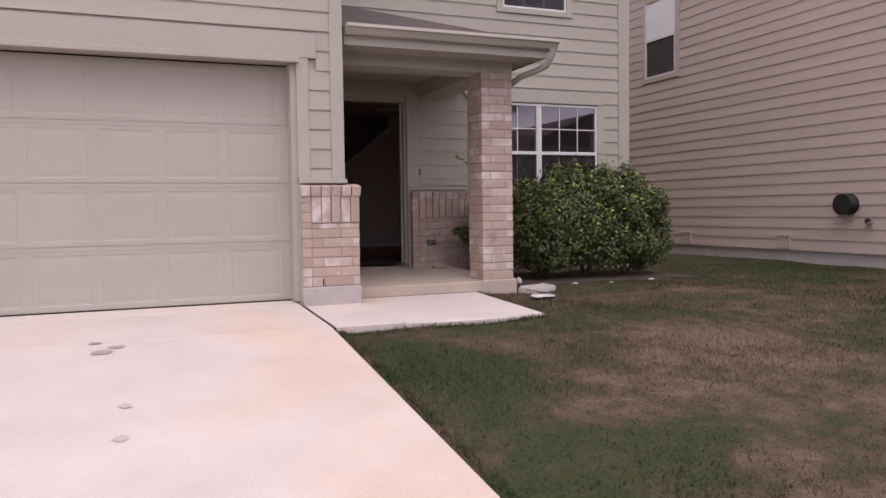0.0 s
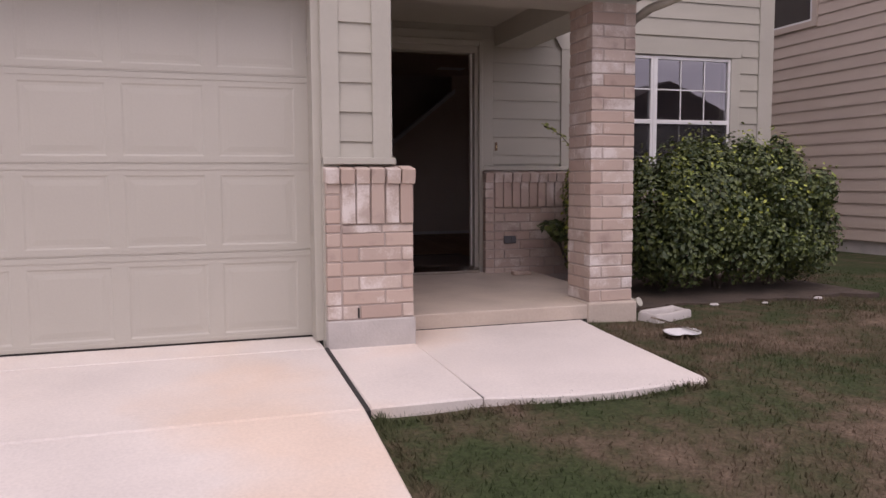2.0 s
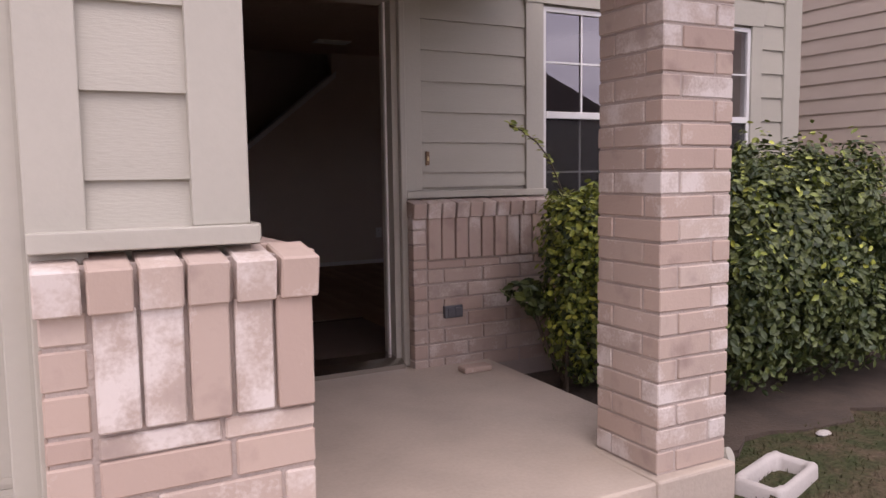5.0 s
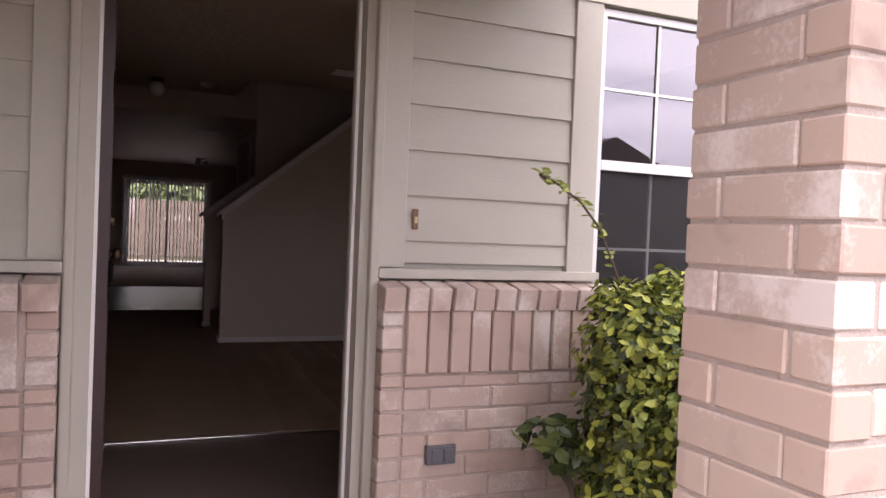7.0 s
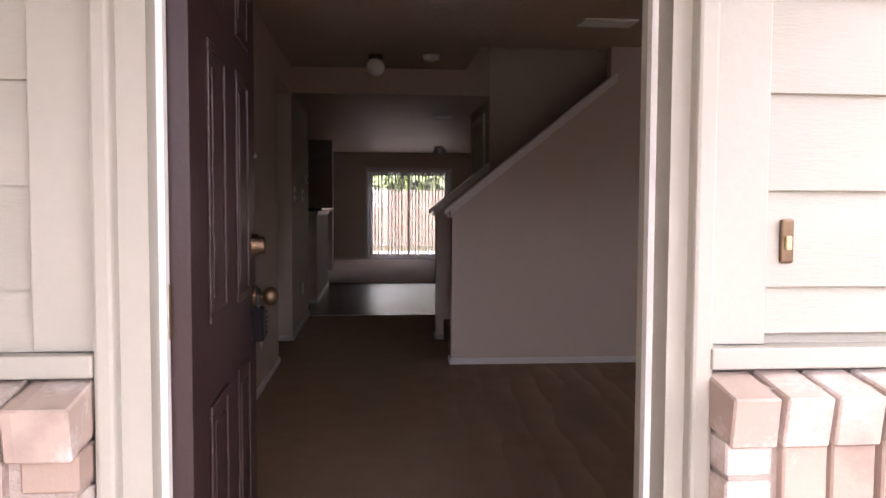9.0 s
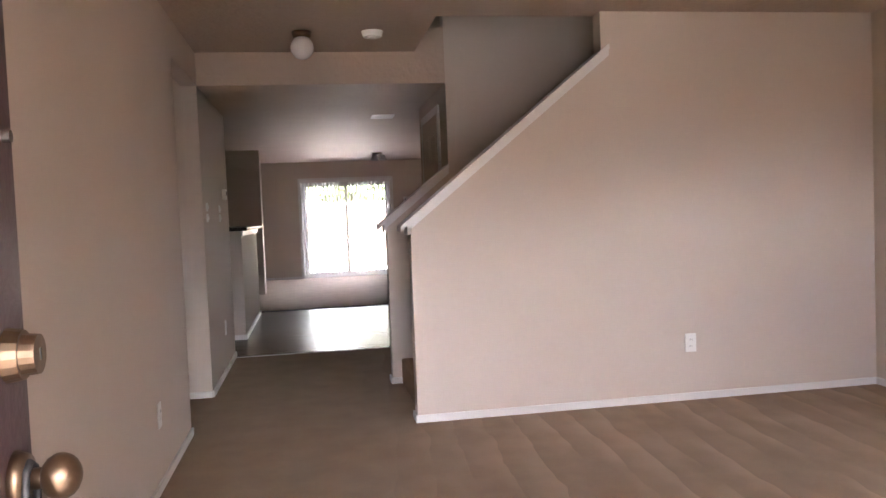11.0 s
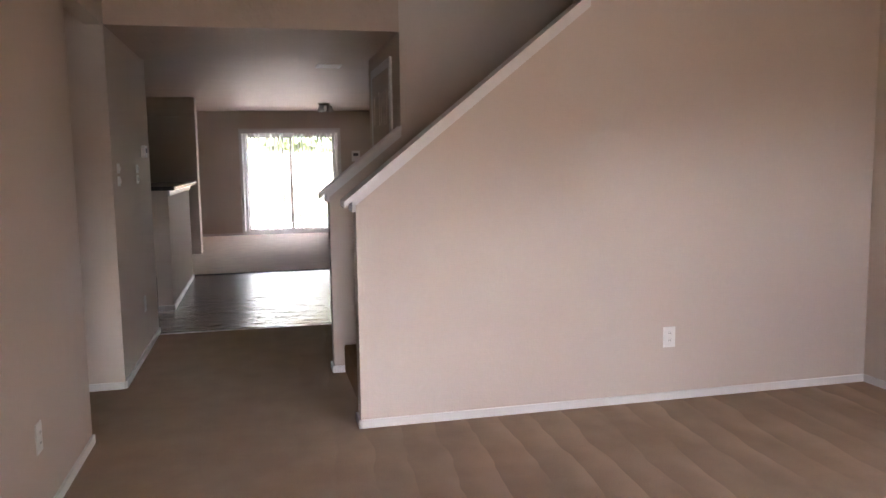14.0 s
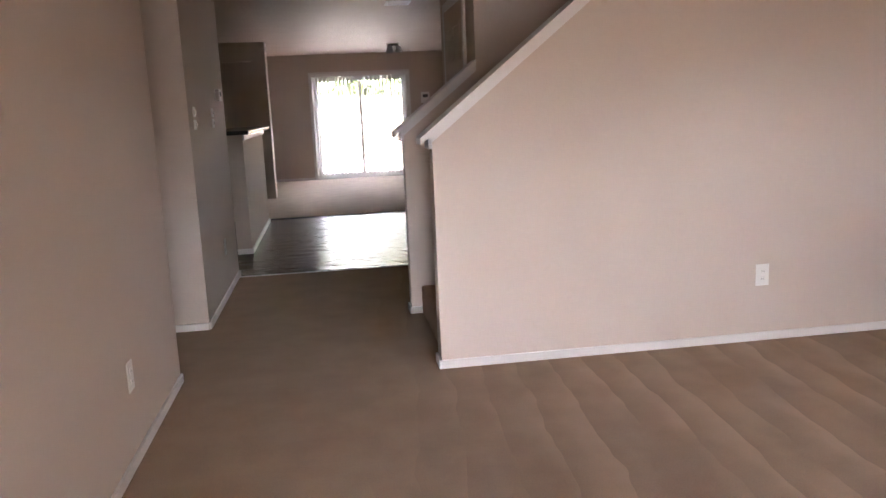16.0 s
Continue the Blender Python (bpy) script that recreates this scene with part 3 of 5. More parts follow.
# ---- the house shell ----
house_front = structure(thing("wall_front", "sage-beige lap siding front wall above brick wainscot", "wall"))
part("sheathing", boxes(
    (-1.39, -0.985, 0.005, 0.15, -0.3, 5.6), (-0.985, 0.035, 0.005, 0.15, 2.09, 5.6), (0.035, 1.03, 0.005, 0.15, -0.3, 5.6),
    (1.03, 2.88, 0.005, 0.15, -0.3, 0.70), (1.03, 2.88, 0.005, 0.15, 2.085, 3.33), (2.88, 3.40, 0.005, 0.15, -0.3, 5.6),
    (1.03, 1.42, 0.005, 0.15, 3.33, 5.6), (2.39, 2.88, 0.005, 0.15, 3.33, 5.6), (1.42, 2.39, 0.005, 0.15, 4.75, 5.6)), SIDING, house_front)


def right_spans(z):
    if z < 2.12:
        return [(0.18, 0.90), (2.99, 3.23)]
    if z < 2.27:
        return [(0.18, 0.82), (3.02, 3.23)] if z > 2.18 else [(3.02, 3.23)]
    if 3.27 < z < 4.8:
        return [(-1.39, 1.33), (2.48, 3.23)]
    return [(-1.39, 3.23)]


siding(house_front, "x", right_spans, 0.0, -1, 0.985, 5.5, 1.07)
siding(house_front, "x", lambda z: [(-1.295, -1.10)], 0.0, -1, 0.965, 2.3, 1.07)
# trim boards of the front wall
for name, b in (("corner_board", (3.23, 3.41, -0.03, 0.02, -0.2, 5.55)), ("casing", (0.90, 1.03, -0.028, 0.02, 0.72, 2.10)), ("casing", (2.88, 2.99, -0.028, 0.02, 0.72, 2.10)),
                ("casing", (0.075, 0.18, -0.022, 0.02, 0.965, 2.16)), ("casing", (-1.10, -0.995, -0.022, 0.02, 0.965, 2.16)), ("corner_board", (-1.392, -1.295, -0.024, 0.02, 0.965, 2.34)),
                ("head_casing", (-0.995, 0.075, -0.022, 0.02, 2.14, 2.22)), ("sill_ledge", (0.07, 1.05, -0.05, 0.02, 0.925, 0.963)), ("sill_ledge", (-1.345, -0.995, -0.05, 0.02, 0.925, 0.963)),
                ("casing", (1.33, 1.42, -0.03, 0.02, 3.27, 4.8)), ("casing", (2.39, 2.48, -0.03, 0.02, 3.27, 4.8)), ("sill_board", (1.42, 2.39, -0.034, 0.02, 3.27, 3.34))):
    part(name, boxes(b, bevel=0.003), TRIM, house_front)
part("head_casing", prism([(0.80, 2.27), (0.90, 2.10), (2.99, 2.10), (3.04, 2.27)], "y", -0.034, 0.015), TRIM, house_front)

side = structure(thing("wall_right", "sage-beige side wall of the house", "wall"))
part("sheathing", boxes((3.13, 3.40, 0.15, 16.61, -0.3, 5.6)), SIDING, side)

garage_front = structure(thing("wall_garage", "sage-beige lap siding of the garage front", "wall"))
part("sheathing", boxes((-7.2, -6.15, -2.34, -2.14, -0.3, 5.6), (-6.15, -1.83, -2.34, -2.14, 2.0, 5.6), (-1.83, -1.39, -2.34, -2.14, -0.2, 5.6), (-1.51, -1.39, -2.14, 0.15, -0.3, 5.6),
                        (-7.2, -7.1, -2.14, 7, -0.3, 5.6), (-7.1, -4.0, 6.9, 7.0, -0.3, 5.6)), SIDING, garage_front)
siding(garage_front, "x", lambda z: [(-1.715, -1.515)] if z < 2.02 else ([(-1.64, -1.515)] if z < 2.26 else [(-7.2, -1.515)]), -2.345, -1, 0.965, 5.5, 1.062)
siding(garage_front, "y", lambda z: [(-2.22, -0.03)], -1.385, 1, 0.965, 5.5, 1.07)
for name, b in (("corner_board", (-1.515, -1.396, -2.375, -2.33, 0.965, 5.55)), ("corner_board", (-1.42, -1.386, -2.33, -2.22, 0.965, 5.55)), ("casing", (-1.822, -1.715, -2.372, -2.33, -0.14, 2.04)),
                ("door_stop", (-1.872, -1.822, -2.335, -2.15, -0.14, 1.99)), ("head_casing", (-7.2, -1.64, -2.376, -2.33, 2.04, 2.26)), ("drip_cap", (-6.2, -1.80, -2.40, -2.33, 1.992, 2.04)),
                ("sill_ledge", (-1.822, -1.384, -2.405, -2.33, 0.925, 0.965)), ("sill_ledge", (-1.40, -1.362, -2.33, -0.05, 0.925, 0.963))):
    part(name, boxes(b, bevel=0.003), TRIM, garage_front)
part("weather_latch", boxes((-1.872, -1.862, -2.19, -2.165, 1.58, 1.68)), WHITEP, garage_front, "small white latch strip")

roof = structure(thing("roof", "brown shingle roof over the house", "roof"))
part("roof_slab", boxes((-7.4, 3.6, -0.3, 17.0, 5.6, 5.75), (-7.4, -1.3, -2.7, -0.3, 5.6, 5.75)), SHINGLE, roof)

# porch roof with hip, gutter, beams and ceiling
porch_roof = structure(thing("porch_roof", "small hipped porch roof of brown shingles with beige gutter", "porch roof"))
bm = bmesh.new()
zc = 2.36
A, B, C, D = [bm.verts.new(v) for v in ((-1.362, -2.30, zc), (0.77, -2.30, zc), (-1.40, -0.0, zc + 0.87), (-1.362, -0.0, zc + 0.87))]
E2 = bm.verts.new((0.77, 0.0, zc))
bm.faces.new((A, B, D))
bm.faces.new((B, E2, D))
bmesh.ops.delete(bm, geom=[C], context="VERTS")
bmesh.ops.solidify(bm, geom=bm.faces[:], thickness=0.03)
part("shingle_roof", bm, SHINGLE, porch_roof)
rows = prism([(-2.30, 2.375), (-2.42, 2.375), (-2.425, 2.345), (-2.40, 2.335), (-2.37, 2.285), (-2.30, 2.285)], "x", -1.362, 0.85)
part("gutter", rows, TRIM, porch_roof, "beige metal gutter")
part("gutter", prism([(0.77, 2.375), (0.87, 2.375), (0.875, 2.345), (0.855, 2.335), (0.83, 2.285), (0.77, 2.285)], "y", -2.30, -0.03), TRIM, porch_roof, "beige metal gutter")
part("fascia", boxes((-1.362, 0.77, -2.30, -2.28, 2.20, 2.36), (0.75, 0.77, -2.28, -0.02, 2.20, 2.36)), TRIM, porch_roof)
part("soffit", boxes((-1.362, 0.75, -2.28, -1.93, 2.215, 2.235), (0.56, 0.75, -1.93, -0.02, 2.215, 2.235)), TRIM, porch_roof)
part("beam", boxes((-1.362, 0.20, -1.93, -1.60, 2.09, 2.30), bevel=0.004), TRIM, porch_roof)
part("beam", boxes((0.20, 0.555, -1.93, -0.02, 2.09, 2.30), bevel=0.004), TRIM, porch_roof)
part("porch_ceiling", boxes((-1.362, 0.20, -1.60, -0.02, 2.28, 2.30)), TRIM, porch_roof)
tube("downspout", [(0.80, -2.36, 2.30), (0.80, -2.34, 2.22), (0.78, -2.25, 2.13), (0.71, -2.12, 2.09), (0.66, -1.95, 2.07), (0.63, -1.78, 2.02), (0.60, -1.70, 1.95), (0.60, -1.69, 0.1), (0.60, -1.70, -0.08), (0.64, -1.80, -0.12)], 0.033, TRIM, porch_roof, "beige gutter downspout elbow")
part("spout_end", cyl(bmesh.new(), 0.036, 0.036, 0.10, pose(0.645, -1.82, -0.125, 65, 0, 25), 14), TRIM, porch_roof, "beige drain spout end")

# porch floor
porch = structure(thing("porch_floor", "worn grey-tan concrete porch slab", "porch floor"))
slab("concrete_slab", porch, -1.30, 0.575, [(-1.96, -0.085), (-0.0, -0.055)], 0.2, PORCH)
part("column_footing", boxes((0.165, 0.572, -1.972, -1.55, -0.26, -0.076), bevel=0.012), PORCH, porch)
part("seam", boxes((-1.27, 0.16, -1.9645, -1.96, -0.26, -0.187)), SEAM, porch)

# ---- front door ----
door_frame = structure(thing("door_1", "dark maroon front door frame, open, with beige casing", "door frame"))
for b in ((0.0, 0.035, -0.012, 0.15, -0.02, 2.085), (-0.96, -0.91, -0.012, 0.15, -0.02, 2.085), (-0.91, 0.0, -0.012, 0.15, 2.03, 2.085)):
    part("jamb", boxes(b), TRIM, door_frame)
for b in ((0.035, 0.075, -0.045, 0.005, -0.05, 2.14), (-0.995, -0.96, -0.045, 0.005, -0.05, 2.14), (-0.96, 0.035, -0.045, 0.005, 2.085, 2.14)):
    part("brickmould", boxes(b, bevel=0.008), TRIM, door_frame)
for b in ((-0.012, 0.0, 0.06, 0.085, 0.0, 2.03), (-0.91, -0.898, 0.045, 0.07, 0.0, 2.03)):
    part("weatherstrip", boxes(b), WHITEP, door_frame)
part("threshold", prism([(-0.06, -0.03), (0.0, 0.004), (0.14, 0.010), (0.16, 0.0), (0.16, -0.06), (-0.06, -0.06)], "x", -0.96, 0.035), CHROME, door_frame, "scuffed aluminium threshold")
for z in (0.25, 1.02, 1.80):
    part("hinge", boxes((-0.905, -0.896, 0.062, 0.098, z - 0.05, z + 0.05)), BRASS, door_frame)

door = thing("front_door", "dark maroon six-panel entry door standing open", "door", at=(-0.862, 0.080, 0.0))
door.rotation_euler = (0, 0, radians(1.6))
leaf = part("leaf", boxes((-0.044, 0.0, 0.0, 0.905, 0.012, 2.02), bevel=0.002), DOORP, door)


def raised_panel(y0, y1, z0, z1, face, out):
    """Moulding frame sunk round a raised field."""
    bm = bmesh.new()
    w = 0.022
    for a in ((y0, y1, z0, z0 + w), (y0, y1, z1 - w, z1), (y0, y0 + w, z0 + w, z1 - w), (y1 - w, y1, z0 + w, z1 - w)):
        add_box(bm, min(face, face + out * 0.007), max(face, face + out * 0.007), *a, bevel=0.003)
    i = 0.05
    add_box(bm, min(face, face + out * 0.005), max(face, face + out * 0.005), y0 + i, y1 - i, z0 + i, z1 - i, bevel=0.002)
    return bm


for y0, y1 in ((0.16, 0.372), (0.53, 0.745)):
    for z0, z1 in ((0.20, 0.80), (0.968, 1.55), (1.635, 1.88)):
        part("panel", raised_panel(y0, y1, z0, z1, 0.0, 1), DOORP, door)
        part("panel", raised_panel(y0, y1, z0, z1, -0.044, -1), DOORP, door)
kz, ky = 0.948, 0.845
ro = (0, 90, 0)
bolt = part("deadbolt", cyl(cyl(bmesh.new(), 0.033, 0.030, 0.018, pose(0.009, ky, kz + 0.15, *ro)), 0.026, 0.024, 0.022, pose(0.024, ky, kz + 0.15, *ro)), BRASS, door, "antique brass deadbolt")
part("keyhole", boxes((0.035, 0.0363, ky - 0.002, ky + 0.002, kz + 0.143, kz + 0.157)), BLACKP, bolt)
bm = cyl(bmesh.new(), 0.036, 0.030, 0.014, pose(0.007, ky, kz, *ro))
cyl(bm, 0.013, 0.013, 0.05, pose(0.03, ky, kz, *ro))
ball(bm, 0.028, Matrix.Translation((0.050, ky, kz)) @ Matrix.Diagonal((0.85, 1, 1, 1)))
smooth(part("knob", bm, BRASS, door, "tarnished brass door knob"))
smooth(part("inner_knob", ball(cyl(bmesh.new(), 0.03, 0.03, 0.05, pose(-0.06, ky, kz, *ro)), 0.028, Matrix.Translation((-0.098, ky, kz))), BRASS, door, "brass door knob"))
part("viewer", cyl(bmesh.new(), 0.008, 0.008, 0.01, pose(0.004, 0.875, 1.36, *ro), 12), CHROME, door)
lockbox = thing("key_lockbox", "dark grey key lockbox hanging from the door knob", "lockbox", at=(-0.868, 0.92, 0.875))
part("case", boxes((-0.019, 0.015, -0.024, 0.024, -0.058, 0.042), bevel=0.006), RUBBER, lockbox)
part("face_plate", boxes((0.015, 0.019, -0.017, 0.017, -0.050, 0.030), bevel=0.002), BLACKP, lockbox)
for i in range(5):
    part("button", cyl(bmesh.new(), 0.005, 0.005, 0.006, pose(0.017, 0.022, 0.025 - i * 0.015, 90, 0, 0), 10), RUBBER, lockbox)
tube("shackle", [(0, -0.016, 0.04), (0, -0.020, 0.065), (0, -0.015, 0.085), (0, 0.0, 0.094), (0, 0.015, 0.085), (0, 0.020, 0.065), (0, 0.016, 0.04)], 0.005, BLACKP, lockbox, "black rubber-coated shackle")

# ---- windows ----


def sash_window(name, x0, x1, z0, z1, y, label, cols=3, rows=2, face=-1, screen=True, axis="x"):
    """A vinyl single-hung unit: frame, two sashes with muntins, panes, screen."""
    w = structure(thing(name, label, "window"))
    mid = (z0 + z1) / 2 + 0.03
    f = 0.028

    def rect(a, b, c, d, e, g):
        return (a, b, c, d, e, g) if axis == "x" else (c, d, a, b, e, g)
    ya, yb = (y, y + 0.06)
    part("window_frame", boxes(rect(x0, x1, ya, yb, z1 - f, z1), rect(x0, x1, ya, yb, z0, z0 + f), rect(x0, x0 + f, ya, yb, z0 + f, z1 - f), rect(x1 - f, x1, ya, yb, z0 + f, z1 - f)), WHITE_VINYL, w)
    part("meeting_rail", boxes(rect(x0 + f, x1 - f, ya - 0.004, yb - 0.02, mid - 0.022, mid + 0.022), bevel=0.003), WHITE_VINYL, w)
    ix0, ix1 = x0 + f, x1 - f
    for zz0, zz1, yy, mo in ((mid + 0.022, z1 - f, ya + 0.022, -0.012), (z0 + f, mid - 0.022, ya + 0.036, -0.012)):
        for i in range(1, cols):
            xx = ix0 + (ix1 - ix0) * i / cols
            part("muntin", boxes(rect(xx - 0.006, xx + 0.006, yy + mo, yy + mo + 0.006, zz0, zz1)), WHITE_VINYL, w)
        for i in range(1, rows):
            zz = zz0 + (zz1 - zz0) * i / rows
            part("muntin", boxes(rect(ix0, ix1, yy + mo + 0.0005, yy + mo + 0.0065, zz - 0.006, zz + 0.006)), WHITE_VINYL, w)
        g = part("pane", boxes(rect(ix0, ix1, yy - 0.002, yy + 0.002, zz0, zz1)), GLASS, w)
        g.data.materials.append(PANE_BACK)
        for poly in g.data.polygons:
            poly.material_index = 0 if poly.normal.y < -0.5 else 1
        g.visible_shadow = False
    if screen:
        s = part("screen", boxes(rect(ix0, ix1, ya + 0.010, ya + 0.012, z0 + f, mid - 0.022)), SCREEN, w, "dark insect screen")
        s.visible_shadow = False
    return w


sash_window("window_1", 1.03, 1.945, 0.70, 2.085, -0.012, "white vinyl sash window with grids and dark screen")
sash_window("window_2", 1.965, 2.88, 0.70, 2.085, -0.012, "white vinyl sash window with grids and dark screen")
structure(part("trim", boxes((1.945, 1.965, -0.018, 0.06, 0.70, 2.085)), WHITE_VINYL), "white mullion between the two windows", "mullion")
sash_window("window_3", 1.42, 2.39, 3.34, 4.75, -0.012, "white upstairs sash window with grids")

# ---- garage door ----
gd = thing("garage_door", "closed beige sectional garage door with raised panels", "garage door")
zs = [-0.135, 0.40, 0.93, 1.455, 1.985]
for k in range(4):
    z0, z1 = zs[k], zs[k + 1]
    a, b = z0 + 0.045, z1 - 0.066
    cols = [(-1.955 - c * 0.53 - 0.445, -1.955 - c * 0.53) for c in range(8)]
    rows = [(-6.12, -1.845, -2.148, -2.12, z0 + 0.0004, z1 - 0.0004), (-6.12, -1.845, -2.160, -2.148, z0 + 0.0008, a), (-6.12, -1.845, -2.160, -2.148, b, z1 - 0.0008),
            (-6.12, -1.845, -2.1630, -2.160, z1 - 0.034, z1 - 0.014), (-6.12, -1.845, -2.1630, -2.160, z0 + 0.010, z0 + 0.026)]
    edges = [-1.845] + [v for x0, x1 in cols for v in (x1, x0)] + [-6.12]
    rows += [(edges[n + 1], edges[n], -2.160, -2.148, a, b) for n in range(0, len(edges), 2) if edges[n] - edges[n + 1] > 0.005]
    sec = part("door_section", boxes(*rows), GARAGE, gd)
    for x0, x1 in cols:
        bm = bmesh.new()
        rings = []
        for inset, y in ((0.0, -2.160), (0.010, -2.1566), (0.026, -2.1562), (0.058, -2.1590)):
            rings.append([bm.verts.new(v) for v in ((x0 + inset, y, a + inset), (x1 - inset, y, a + inset), (x1 - inset, y, b - inset), (x0 + inset, y, b - inset))])
        for lo, hi in zip(rings, rings[1:]):
            for n in range(4):
                bm.faces.new((lo[n], lo[(n + 1) % 4], hi[(n + 1) % 4], hi[n]))
        bm.faces.new(rings[-1])
        part("raised_panel", bm, GARAGE, sec)
part("bottom_seal", boxes((-6.12, -1.845, -2.15, -2.12, -0.16, -0.132)), SEAM, gd, "black rubber bottom seal")
structure(part("garage_back", boxes((-6.2, -1.83, -2.11, -2.09, -0.2, 2.1)), SEAM), "dark back of the garage door opening", "wall")

# ---- interior shell ----
INSET = 0.20         # the rooms are set out from the inner edge of the entry
outer = set(scene.objects)
fl = structure(thing("floor", "tan carpet with vacuum tracks, dark vinyl beyond", "floor"))
part("entry_floor", boxes((-1.28, 0.30, -0.05, 1.06, -0.25, 0.0)), ENTRY, fl, "brown hard entry floor")
part("carpet", boxes((0.30, 3.13, -0.05, 1.06, -0.25, 0.006), (-1.28, 3.13, 1.06, 6.95, -0.25, 0.006), (-2.7, -1.28, 4.40, 5.37, -0.25, 0.006)), CARPET, fl)
part("vinyl_floor", boxes((-4.0, 3.13, 6.95, 10.5, -0.25, 0.0)), VINYL, fl, "glossy dark brown vinyl flooring")
# far stretch in the paler carpet colour that stands in for patio daylight
part("carpet", boxes((-4.0, 3.13, 10.5, 16.1, -0.25, 0.006)), CARPET_DAYLIT, fl)
part("transition_strip", boxes((-1.28, 0.30, 1.045, 1.075, 0.0, 0.011), bevel=0.003), CHROME, fl, "bright metal carpet strip")
part("transition_strip", boxes((-1.28, 0.49, 6.935, 6.965, 0.0, 0.010), bevel=0.003), BASE, fl)
part("transition_strip", boxes((-1.28, 3.13, 10.485, 10.515, 0.0, 0.010), bevel=0.003), SEAM, fl)

wl = structure(thing("wall_left", "beige painted entry wall with a side passage", "wall"))
part("plaster", boxes((-1.385, -1.28, -0.05, 4.40, -0.2, 2.44), (-1.385, -1.28, 4.40, 5.37, 2.21, 2.44), (-1.385, -1.28, 5.48, 7.03, 0.0, 2.44), (-2.7, -1.28, 5.37, 5.48, 0.0, 2.44),
                      (-2.7, -1.385, 4.29, 4.40, 0.0, 2.44), (-2.8, -2.7, 4.29, 5.48, 0.0, 2.44), (-4.0, -1.385, 6.93, 7.03, 0.0, 2.44)), WALLP, wl)
part("inner_face", boxes((-1.28, -0.985, -0.05, -0.037, 0.0, 2.44), (-0.985, 0.035, -0.05, -0.037, 2.10, 2.44), (0.035, 1.03, -0.05, -0.037, 0, 2.44), (1.03, 2.88, -0.05, -0.037, 0, 0.70), (1.03, 2.88, -0.05, -0.037, 2.085, 2.44), (2.88, 3.13, -0.05, -0.037, 0, 2.44)), WALLP, wl)
wr = structure(thing("wall_east", "beige painted room wall", "wall"))
part("plaster", boxes((3.118, 3.13, -0.037, 16.1, 0.0, 5.2)), WALLP, wr)
wb = structure(thing("wall_back", "beige painted far wall with sliding door opening", "wall"))
part("plaster", boxes((-4.0, -0.72, 16.1, 16.25, -0.2, 5.6), (1.13, 3.4, 16.1, 16.25, -0.2, 5.6), (-0.72, 1.13, 16.1, 16.25, 2.03, 5.6), (-0.72, 1.13, 16.1, 16.25, -0.2, 0.0)), WALLP, wb)
wk = structure(thing("wall_kitchen", "beige painted kitchen walls", "wall"))
part("plaster", boxes((-4.1, -4.0, 6.93, 16.25, -0.2, 5.6), (-4.0, -2.45, 13.0, 13.12, 0.0, 2.44), (-1.58, -1.36, 13.0, 13.12, 0.0, 2.44), (-2.45, -1.58, 13.0, 13.12, 2.15, 2.44),
                      (-2.55, -2.45, 13.12, 13.3, 0.0, 2.44), (-1.58, -1.36, 13.12, 13.3, 0.0, 2.44), (-2.55, -1.36, 13.3, 13.4, 0.0, 2.44)), WALLP, wk)
wc = structure(thing("wall_closet", "beige painted wall with a panelled closet door", "wall"))
part("plaster", boxes((0.49, 0.60, 5.49, 6.78, 0.0, 2.44), (0.60, 3.118, 6.68, 6.78, 0.0, 2.44)), WALLP, wc)

# stair walls: the front one falls with the stairs, the rear one rises into the stairwell
SL = 0.80
sw = structure(thing("wall_stair", "beige painted stair wall with sloping white cap", "wall"))
part("plaster", prism([(0.045, 0.0), (3.118, 0.0), (3.118, 2.44), (1.262, 2.44), (1.262, 1.198 + SL * 1.217), (0.045, 1.198)], "y", 4.25, 4.37), WALLP, sw)
part("plaster", prism([(0.012, 0.0), (3.118, 0.0), (3.118, 5.2), (0.49, 5.2), (0.49, 1.198 + SL * 0.478), (0.012, 1.198)], "y", 5.37, 5.49), WALLP, sw)
part("upper_wall", boxes((0.27, 3.118, 4.25, 4.37, 2.62, 5.2), (0.16, 0.27, 4.25, 5.49, 2.62, 5.2)), WALLP, sw)


def cap_board(y0, y1, x0, x1, base_z):
    """Sloping cap with a bed mould under its overhang."""
    def up(x):
        return base_z + SL * (x - x0)
    part("cap_board", prism([(x0 - 0.06, up(x0 - 0.06)), (x1, up(x1)), (x1, up(x1) + 0.032), (x0 - 0.06, up(x0 - 0.06) + 0.032)], "y", y0 - 0.035, y1 + 0.035), BASE, sw, "white painted stair cap")
    for a, b in ((y0 - 0.020, y0), (y1, y1 + 0.020)):
        part("bed_mould", prism([(x0 - 0.02, up(x0 - 0.02) - 0.038), (x1, up(x1) - 0.038), (x1, up(x1)), (x0 - 0.02, up(x0 - 0.02))], "y", a, b), BASE, sw)
    part("bed_mould", boxes((x0 - 0.02, x0 - 0.001, y0 - 0.02, y1 + 0.02, up(x0) - 0.07, up(x0) - 0.018)), BASE, sw)


cap_board(4.25, 4.37, 0.045, 1.305, 1.20)
cap_board(5.37, 5.49, 0.012, 0.488, 1.20)

stairs = structure(thing("stairs", "carpeted stairs between the stair walls", "stairs"))
for k in range(12):
    x0 = 0.10 + k * 0.2425
    part("stair_step", boxes((x0 - 0.02, x0 + 0.26, 4.372, 5.368, max(0.006, k * 0.19), (k + 1) * 0.19), bevel=0.012), CARPET, stairs)

